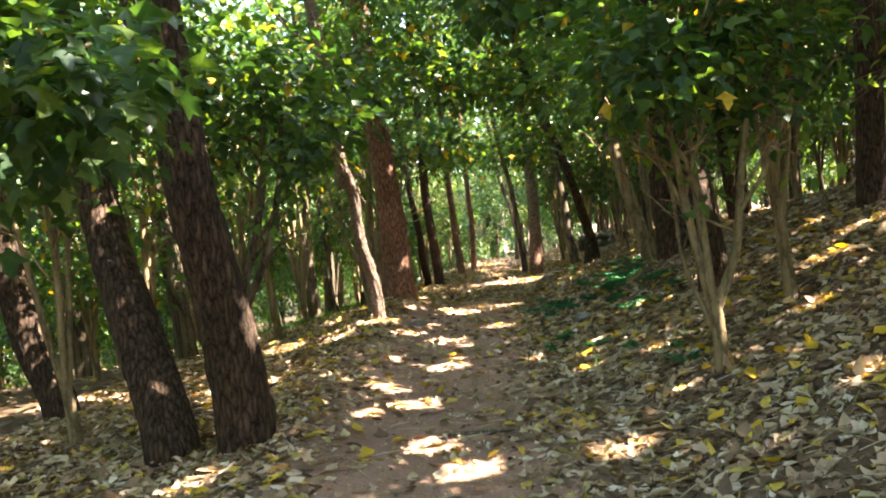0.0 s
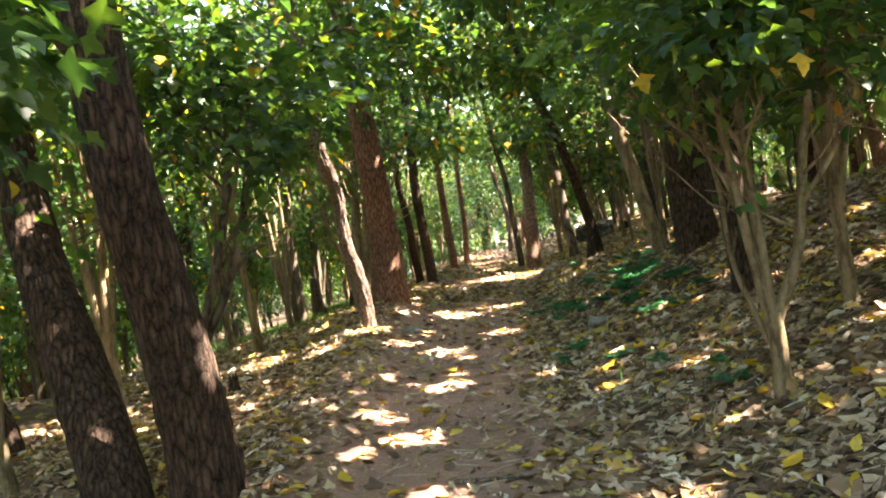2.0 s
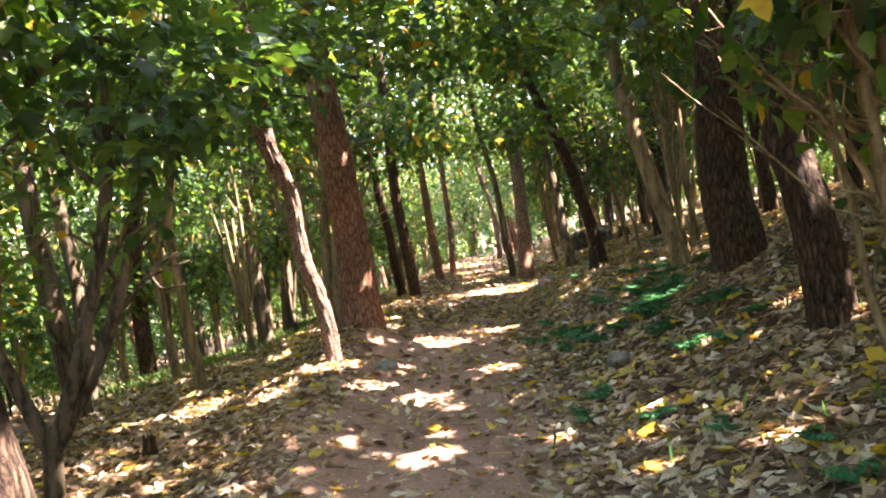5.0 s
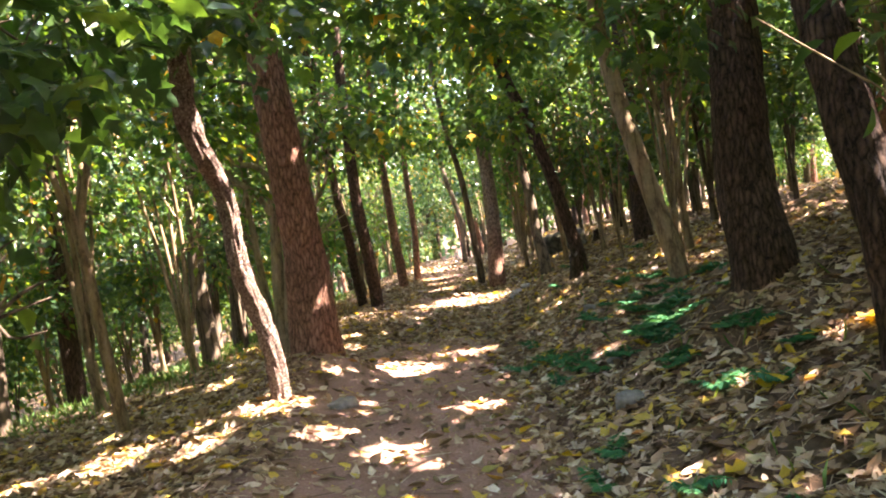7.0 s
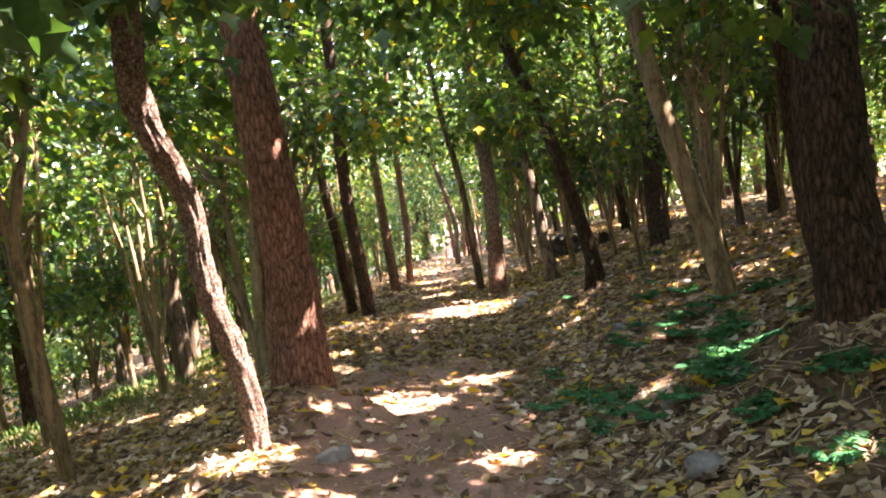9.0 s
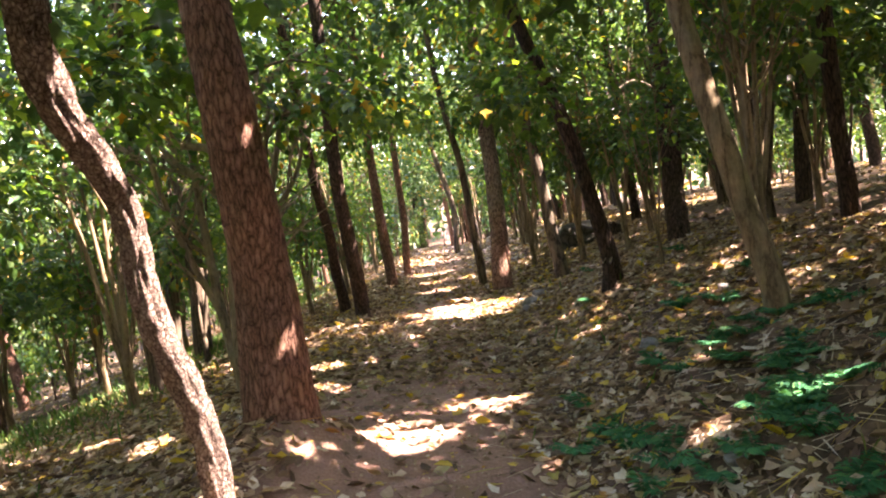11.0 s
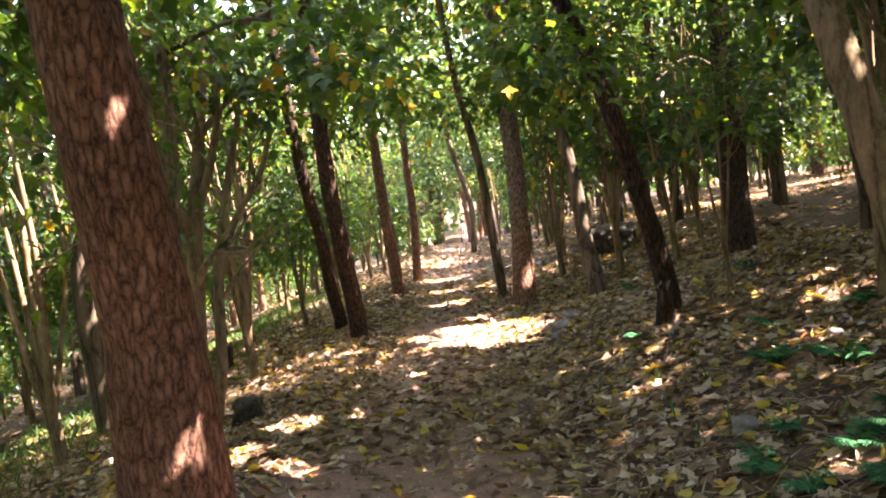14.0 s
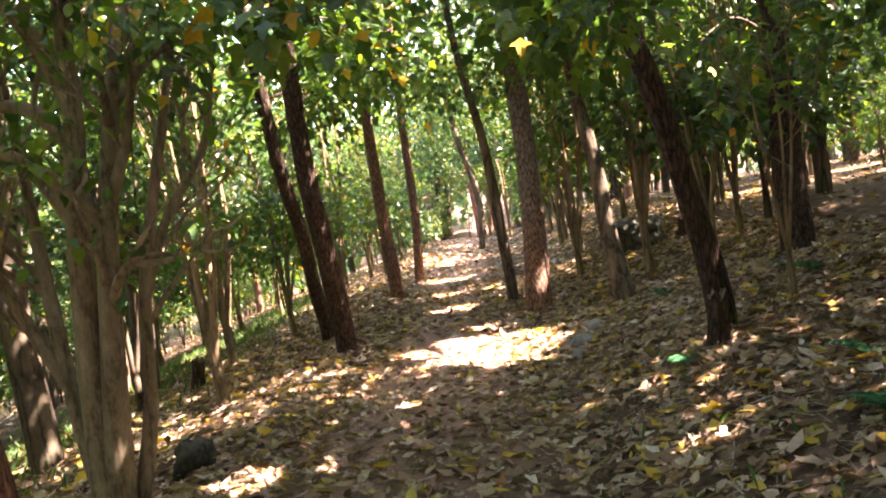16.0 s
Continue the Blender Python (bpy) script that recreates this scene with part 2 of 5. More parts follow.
gx, gy = spaced(-900, -5, 6, 900, 0.08), spaced(-900, 1.5, 24, 900, 0.085)
X, Y = np.meshgrid(gx, gy)
Z = ground_z(X, Y)
near = np.exp(-(np.maximum(np.abs(X - 0.5) - 6, 0) ** 2 + np.maximum(np.abs(Y - 12) - 12, 0) ** 2) / 20)
Z = Z + near * rng.normal(0, 0.006, Z.shape)
nx, ny = len(gx), len(gy)
idx = np.arange(nx * ny).reshape(ny, nx)
quads = np.stack([idx[:-1, :-1], idx[:-1, 1:], idx[1:, 1:], idx[1:, :-1]], -1).reshape(-1, 4)
ground_mesh = smooth(mesh_of("ground", np.stack([X, Y, Z], -1).reshape(-1, 3), quads))
D = X - path_x(Y)
trodden = np.clip((D + np.interp(Y, [11, 18], [1.5, 0.95])) / 0.5, 0, 1) * np.clip((0.95 - D) / 0.5, 0, 1)
grassy = np.exp(-((D + 4.6) / 1.2) ** 2) * np.clip((Y - 12) / 4, 0, 1) * np.clip((32 - Y) / 6, 0, 1) * 0.7
for key, val in (("trodden", trodden), ("grassy", grassy)):
    at = ground_mesh.attributes.new(key, "FLOAT", "POINT")
    at.data.foreach_set("value", val.astype(np.float32).ravel())
tagged(part("ground", ground_mesh, SOIL), "bare trodden earth path through leaf-strewn hillside soil", "ground", kind="structure")


# ---- building trees ----
def tube(pts, radii, sides=8, ridge=0.0, seed=0.0, step=None):
    """A tapered tube along a smooth line through pts; ridge: how deep furrows cut into it."""
    pts, radii = np.asarray(pts, float), np.asarray(radii, float)
    seg = np.concatenate([[0], np.cumsum(np.linalg.norm(np.diff(pts, axis=0), axis=1))])
    n = max(int(seg[-1] / (step or 0.25)) + 2, len(pts) * 2)
    s = np.linspace(0, seg[-1], n)
    tang = np.gradient(pts, seg, axis=0)
    i = np.clip(np.searchsorted(seg, s, "right") - 1, 0, len(seg) - 2)
    h = (seg[i + 1] - seg[i])[:, None]
    u = ((s - seg[i])[:, None]) / h
    c = (2 * u ** 3 - 3 * u ** 2 + 1) * pts[i] + (u ** 3 - 2 * u ** 2 + u) * h * tang[i] + (3 * u ** 2 - 2 * u ** 3) * pts[i + 1] + (u ** 3 - u ** 2) * h * tang[i + 1]
    r = np.interp(s, seg, radii)
    t = np.gradient(c, axis=0)
    t /= np.linalg.norm(t, axis=1, keepdims=True)
    ref = np.array([0.31, 0.95, 0.05]) if abs(t[0, 2]) > 0.5 else np.array([0.1, 0.1, 1.0])
    a = np.cross(t, ref)
    a /= np.linalg.norm(a, axis=1, keepdims=True)
    b = np.cross(t, a)
    ang = np.linspace(0, 2 * np.pi, sides, endpoint=False)
    rr = np.repeat(r[:, None], sides, 1)
    if ridge:
        for q in range(n):
            for w in range(sides):
                g = Vector((math.cos(ang[w]) * r[q] * 22 + seed, math.sin(ang[w]) * r[q] * 22, s[q] * (15.0 if ridge > 0.02 else 3.4)))
                g += noise.noise_vector(g * 0.8) * 0.55
                dist = noise.voronoi(g)[0]
                rr[q, w] += ridge * (min(dist[1] - dist[0], 0.45) / 0.45 - 0.6) + ridge * 0.9 * noise.noise(g * 0.35)
    v = c[:, None, :] + rr[..., None] * (np.cos(ang)[None, :, None] * a[:, None, :] + np.sin(ang)[None, :, None] * b[:, None, :])
    k = np.arange(n * sides).reshape(n, sides)
    k2 = np.roll(k, -1, 1)
    f = np.stack([k[:-1], k[1:], k2[1:], k2[:-1]], -1).reshape(-1, 4)
    return v.reshape(-1, 3), f


def joined(pieces):
    vs, fs, o = [], [], 0
    for v, f in pieces:
        vs.append(v)
        fs.append(f + o)
        o += len(v)
    return np.concatenate(vs), np.concatenate(fs)


OVATE = (np.array([(0, 0, 0), (-0.20, 0.16, 0.07), (-0.31, 0.42, 0.11), (-0.17, 0.74, 0.04), (0, 1, -0.16), (0.17, 0.74, 0.04), (0.31, 0.42, 0.11), (0.20, 0.16, 0.07), (0, 0.45, -0.02)]),
         np.array([(8, i, i + 1) for i in range(7)] + [(8, 7, 0)]))
KITE = (np.array([(0, 0, 0), (-0.32, 0.42, 0.09), (0, 1, -0.1), (0.32, 0.42, 0.09)]), np.array([(0, 2, 1), (0, 3, 2)]))
CURLED = (np.array([(0, 0, 0.02), (-0.24, 0.28, 0.16), (-0.16, 0.62, 0.22), (0.04, 1, 0.30), (0.22, 0.6, 0.10), (0.28, 0.26, 0.12), (0.02, 0.45, -0.03)]),
          np.array([(6, i, i + 1) for i in range(5)] + [(6, 5, 0)]))
ROLLED = (np.array([(0, 0, 0.0), (-0.10, 0.3, 0.20), (-0.05, 0.7, 0.24), (0.0, 1, 0.10), (0.16, 0.65, 0.20), (0.17, 0.3, 0.18), (0.03, 0.5, -0.02)]), CURLED[1])
TORN = (np.array([(0, 0, 0), (-0.34, 0.22, 0.14), (-0.15, 0.42, 0.02), (-0.3, 0.72, 0.20), (0.02, 0.95, 0.08), (0.2, 0.66, 0.02), (0.42, 0.52, 0.18), (0.18, 0.2, 0.05), (0, 0.45, 0.0)]), OVATE[1])
FLAT = (np.array([(0, 0, 0.0), (-0.28, 0.3, 0.05), (-0.2, 0.68, 0.03), (0, 1, 0.08), (0.22, 0.66, 0.06), (0.3, 0.28, 0.0), (0.0, 0.5, -0.03)]), CURLED[1])
SLIVER = (np.array([(-0.02, 0, 0), (0.02, 0, 0), (0.012, 1, 0.03), (0, 0.5, 0.04)]), np.array([(0, 1, 3), (1, 2, 3), (2, 0, 3)]))
LEAFLET = (np.array([(0, 0, 0), (-0.15, 0.42, 0.06), (0, 1, -0.1), (0.15, 0.42, 0.06)]), KITE[1])
BLADE = (np.array([(-0.03, 0, 0), (0.03, 0, 0), (0.02, 0.6, 0.02), (0, 1, -0.15)]), np.array([(0, 1, 2), (0, 2, 3)]))


def unit(v):
    return v / np.maximum(np.linalg.norm(v, axis=1, keepdims=True), 1e-6)


def leaf_mesh(name, shape, at, along, up, size):
    """One mesh of many leaves: where each stalk begins, which way it points, its upper side and its length."""
    along = unit(along)
    side = unit(np.cross(along, up))
    top = np.cross(side, along)
    form, tri = shape
    v = at[:, None, :] + size[:, None, None] * (form[None, :, :1] * side[:, None, :] + form[None, :, 1:2] * along[:, None, :] + form[None, :, 2:] * top[:, None, :])
    f = tri[None] + (np.arange(len(at)) * len(form))[:, None, None]
    return mesh_of(name, v.reshape(-1, 3), f.reshape(-1, 3))


# gaps in the canopy, by the spot on the ground that the sun reaches through them: x, y, half-widths
GAPS = [(-0.3, 5.98, 0.25, 0.2), (-0.13, 4.91, 0.2, 0.16), (0.12, 4.45, 0.16, 0.16), (-0.03, 7.26, 0.2, 0.14), (0.05, 11.0, 0.36, 0.34), (-0.7, 5.6, 0.1, 0.1),
        (1.03, 4.49, 0.16, 0.13), (-0.58, 6.38, 0.16, 0.12), (-1.15, 9.7, 0.25, 0.35), (-1.5, 9.1, 0.2, 0.25), (-0.62, 9.04, 0.2, 0.14), (0.75, 11.6, 0.3, 0.14),
        (1.5, 17.0, 0.6, 0.95), (0.6, 17.0, 0.2, 0.2), (1.2, 19.4, 0.36, 0.16), (1.4, 22.9, 0.5, 0.22), (1.5, 25.8, 0.5, 0.3), (2.5, 31.5, 0.5, 0.6),
        (2.0, 13.1, 0.09, 0.07), (-0.66, 13.7, 0.2, 0.2), (7.6, 24.6, 1.5, 0.5), (10.5, 26, 1.2, 0.6), (2.13, 14.25, 0.07, 0.06), (4.9, 13.7, 0.25, 0.1), (-2.94, 18.2, 0.3, 0.5),
        (-1.9, 12.0, 0.15, 0.2), (0.1, 8.3, 0.14, 0.1), (-2.2, 9.5, 0.2, 0.3), (-1.6, 4.4, 0.12, 0.12)]


def shadow_spot(x, y, z):
    return x - SUN.x / SUN.z * (z - 0.2), y - SUN.y / SUN.z * (z - 0.2)


for trunk_x, trunk_y, trunk_z, half in ((-0.9, 9.8, 0.5, 0.13), (-0.93, 9.78, 0.8, 0.13), (-0.97, 9.72, 1.1, 0.12), (-1.02, 9.6, 1.5, 0.12), (-1.04, 9.48, 1.9, 0.12), (-1.08, 9.25, 2.25, 0.12), (-1.15, 9.03, 2.5, 0.1),
                                        (-0.64, 10.78, 1.05, 0.02), (-0.72, 10.74, 2.4, 0.005), (-2.0, 5.1, 0.18, 0.1), (-2.1, 5.2, 0.62, 0.04), (2.3, 18.5, 0.6, 0.15), (2.95, 17.4, 1.0, 0.1), (2.85, 17.7, 2.2, 0.1)):
    GAPS.append((*shadow_spot(trunk_x, trunk_y, trunk_z), half, half))
for k in range(34):
    GAPS.append((rng.uniform(-3.2, 3.6), rng.uniform(6.5, 19), rng.uniform(0.02, 0.08), rng.uniform(0.02, 0.08)))
GAPS += [(1.6, 6.3, 0.09, 0.06), (2.2, 7.3, 0.08, 0.05), (1.25, 7, 0.07, 0.05), (2.3, 5.6, 0.08, 0.06), (2.7, 4.7, 0.1, 0.06), (1.75, 8.1, 0.1, 0.05), (2.1, 4.2, 0.07, 0.05), (1.5, 5.2, 0.06, 0.05), (-3.3, 20, 0.5, 0.9), (-2.6, 23, 0.5, 1), (-3.6, 17.2, 0.4, 0.5), (-4.3, 14.5, 0.4, 0.5), (-0.6, 12.6, 0.2, 0.12), (-1, 13, 0.15, 0.15), (1.9, 9.6, 0.125, 0.05), (1.3, 20.9, 0.2, 0.14), (0.9, 16.4, 0.2, 0.2), (1.4, 7.4, 0.08, 0.06), (0.6, 9.5, 0.2, 0.1), (-0.1, 8.6, 0.2, 0.12)]
GAP_ARRAY = np.array(GAPS)
GAPS_WIDE = GAP_ARRAY[GAP_ARRAY[:, 2] > 0.34]


def keep_open(p, grow=0.0):
    """Which leaves stay: none in the way of a walker or of the gaps."""
    q = p[:, :2] - np.array([SUN.x, SUN.y]) / SUN.z * (p[:, 2:] - 0.2)
    ok, torn = np.ones(len(p), bool), rng.uniform(size=len(p))
    for x, y, a, b in GAP_ARRAY:
        edge = (1.15 if a > 0.5 else 0.85) + 0.4 * np.sin(11 * q[:, 0] + 7 * y) * np.sin(13 * q[:, 1] + 5 * x)
        ok &= (((q[:, 0] - x) / (a + grow)) ** 2 + ((q[:, 1] - y) / (b + grow)) ** 2 > edge) | (torn > (0.97 if 0.15 < a < 0.5 else 0.995))
    d = p[:, 0] - path_x(p[:, 1])
    above = p[:, 2] - np.interp(p[:, 1], KEY_Y, PATH_Z)
    roof = 2.4 - 0.9 * np.clip(np.abs(d) - 0.7, 0, 2)
    ok &= ~((np.abs(d) < 1.5) & (above < roof))
    ok &= ~((np.abs(d) < 1.0) & (above < 3.0) & (p[:, 1] < 3.2))
    return ok


def clear_of_walk(p):
    """Whether a branch may end here: not where the walker goes."""
    return not (abs(p[0] - float(path_x(p[1]))) < 1.0 and p[2] - float(np.interp(p[1], KEY_Y, PATH_Z)) < 2.6)


def side_branches(line, r, count, length, sides=5, twigs=2):
    """Thin branches that fork off a stem, with twigs on them: their tubes and their tips."""
    line = np.asarray(line, float)
    seg = np.concatenate([[0], np.cumsum(np.linalg.norm(np.diff(line, axis=0), axis=1))])
    pieces, tips = [], []
    for k in range(count):
        u = seg[-1] * (0.3 + 0.65 * (k + rng.uniform(0, 1)) / count)
        p = np.array([np.interp(u, seg, line[:, c]) for c in range(3)])
        q = np.array([np.interp(min(u + 0.2, seg[-1]), seg, line[:, c]) for c in range(3)])
        way = unit((q - p + 1e-4)[None])[0] * 0.55 + unit(rng.normal(size=(1, 3)) * np.array([1, 1, 0.3]))[0] * 0.75 + np.array([0, 0, 0.2])
        reach = length * rng.uniform(0.55, 1.1)
        mid = p + way * reach * 0.5 + rng.normal(0, 0.05 * reach, 3)
        end = mid + (way + np.array([0, 0, 0.3]) + rng.normal(0, 0.2, 3)) * reach * 0.5
        spot = end[:2] - np.array([SUN.x, SUN.y]) / SUN.z * (end[2] - 0.2)
        if not (clear_of_walk(end) and clear_of_walk(mid)) or np.any(np.sum(((spot - GAPS_WIDE[:, :2]) / GAPS_WIDE[:, 2:]) ** 2, 1) < 1.6):
            continue
        pieces.append([])
        rb = max(r * rng.uniform(0.32, 0.5), 0.005)
        pieces[-1].append(tube([p, mid, end], [rb, rb * 0.75, rb * 0.3], sides, step=0.2))
        tips.append(end)
        for j in range(twigs):
            w = (way + rng.normal(0, 0.55, 3)) * reach * rng.uniform(0.3, 0.55)
            f = rng.uniform(0.1, 0.8)
            st = mid * (1 - f) + end * f
            if clear_of_walk(st + w):
                pieces[-1].append(tube([st, st + w * 0.5 + rng.normal(0, 0.03, 3), st + w], [rb * 0.55, rb * 0.4, 0.003], 4, step=0.3))
                tips.append(st + w)
    return pieces, tips


def crown_leaves(lobes, size, shape, per=14, spread=0.2):
    """Leaves in bunches inside ellipsoids (x, y, z, rx, ry, rz, bunches)."""
    at, along = [], []
    for x, y, z, a, b, c, n in lobes:
        u = unit(rng.normal(size=(n, 3))) * rng.uniform(0.25, 1, (n, 1)) ** 0.5
        m = np.array([x, y, z]) + u * np.array([a, b, c])
        o = rng.normal(0, spread, (n, per, 3)) * np.array([1, 1, 0.7])
        at.append((m[:, None] + o).reshape(-1, 3))
        along.append((o * 2 + u[:, None] * 0.4 + rng.normal(0, 0.25, (n, per, 3)) - np.array([0, 0, 0.22])).reshape(-1, 3))
    at, along = np.concatenate(at), np.concatenate(along)
    ok = keep_open(at + unit(along) * size * 0.5, size * 0.42)
    at, along = at[ok], along[ok]
    up = np.array([0, 0, 1.0]) + rng.normal(0, 0.45, at.shape)
    return at, along, up, size * rng.uniform(0.6, 1.2, len(at))


def tree(name, pts, radii, mat, label, category="tree", group="", ridge=0.0, sides=10, step=None, lobes=(), upper=(), leaf=0.12, limbs=5, twigs=0, forks=(), material_leaf=None, far=False):
    """A tree: its trunk through pts, limbs, a low crown of single leaves and a high crown."""
    pts = np.asarray(pts, float)
    x, y, z = pts[0]
    root = new(name)
    root.location = (x, y, z)
    root.empty_display_size = 0.2
    tagged(root, label, category, group)
    base = np.array([x, y, z])
    foot = pts - base
    v, f = tube(np.concatenate([[foot[0] - np.array([0, 0, 0.25])], foot]), [radii[0] * 1.12, *radii], sides, ridge, rng.uniform(0, 50), step)
    part("trunk", smooth(mesh_of("trunk", v, f)), mat, root)
    tips, twigwork = [], []
    for line, rad in forks:
        v, f = tube(np.asarray(line, float) - base, rad, 5 if far else 9, step=0.35 if far else 0.12)
        stem = part("stem", smooth(mesh_of("stem", v, f)), mat, root)
        twigwork, ends = side_branches(line, rad[0], 3 if far else 6, 0.75 if far else 0.6, 4 if far else 5, 1 if far else 3)
        for work in [sum(twigwork, [])] if far and twigwork else twigwork:
            v, f = joined(work)
            tagged(part("branchwork" if far else "branch", smooth(mesh_of("branch", v - base, f)), mat, stem), kind="stuff" if far else "")
        tips += ends
    all_lobes = list(lobes) + list(upper)
    for k in range(limbs if all_lobes else 0):
        lx, ly, lz, a, b, c, _ = all_lobes[k % len(all_lobes)]
        end = np.array([lx, ly, lz]) + unit(rng.normal(size=(1, 3)))[0] * np.array([a, b, c]) * 0.7 - base
        i = np.searchsorted(foot[:, 2], max(min(end[2] - 0.5, foot[-1, 2] * 0.95), foot[-1, 2] * 0.35))
        i = min(max(i, 1), len(foot) - 1)
        st = foot[i] * 0.6 + foot[i - 1] * 0.4
        mid = st * 0.5 + end * 0.5 + np.array([0, 0, 0.18]) + rng.normal(0, 0.12, 3)
        r0 = min(radii[-1] * 0.6, 0.05)
        if keep_open((mid + base)[None])[0] and keep_open((end + base)[None])[0]:
            v, f = tube([st, mid, end], [r0, r0 * 0.6, r0 * 0.2], 6)
            part("limb", smooth(mesh_of("limb", v, f)), mat, root)
    if twigs and lobes and not forks:
        twigwork, ends = side_branches(pts[2:] if len(pts) > 4 else pts[1:], radii[-1] * 0.7, twigs, 1.1, 4, 2)
        if twigwork:
            v, f = joined(sum(twigwork, []))
            tagged(part("branchwork", smooth(mesh_of("branchwork", v - base, f)), mat, root), kind="stuff")
    if lobes:
        at, along, up, size = crown_leaves(lobes, leaf, OVATE)
        if tips:
            tuft = crown_leaves([(*t, 0.05, 0.05, 0.05, 1) for t in tips], leaf, OVATE, 4, 0.12)
            at, along, up, size = (np.concatenate(pair) for pair in zip((at, along, up, size), tuft))
        if len(at):
            part("crown", leaf_mesh("crown", KITE if far else OVATE, at - base, along, up, size), material_leaf or LEAF, root)
    if upper:
        at, along, up, size = crown_leaves(upper, 0.25, KITE, 11, 0.38)
        if len(at):
            part("upper_crown", leaf_mesh("upper_crown", KITE, at - base, along, up, size), LEAF_FAR, root)
    return root


def line_up(knots, y, top):
    """Points of a trunk from (x, z) pairs at depth y, or (x, y, z), carried on to the height top above its foot."""
    p = [k if len(k) == 3 else (k[0], y, k[1]) for k in knots]
    (xa, ya, za), (xb, yb, zb) = p[-2], p[-1]
    gx, gy = (xb - xa) / (zb - za) * 0.6, (yb - ya) / (zb - za) * 0.5
    zt = p[0][2] + top
    while p[-1][2] < zt - 0.1:
        h = min(1.6, zt - p[-1][2])
        p.append((p[-1][0] + gx * h, p[-1][1] + gy * h, p[-1][2] + h))
    return p


def taper(radii, count, tip):
    r = list(radii)
    k = count - len(r)
    return r + [r[-1] + (tip - r[-1]) * (i + 1) / k for i in range(k)] if k > 0 else r


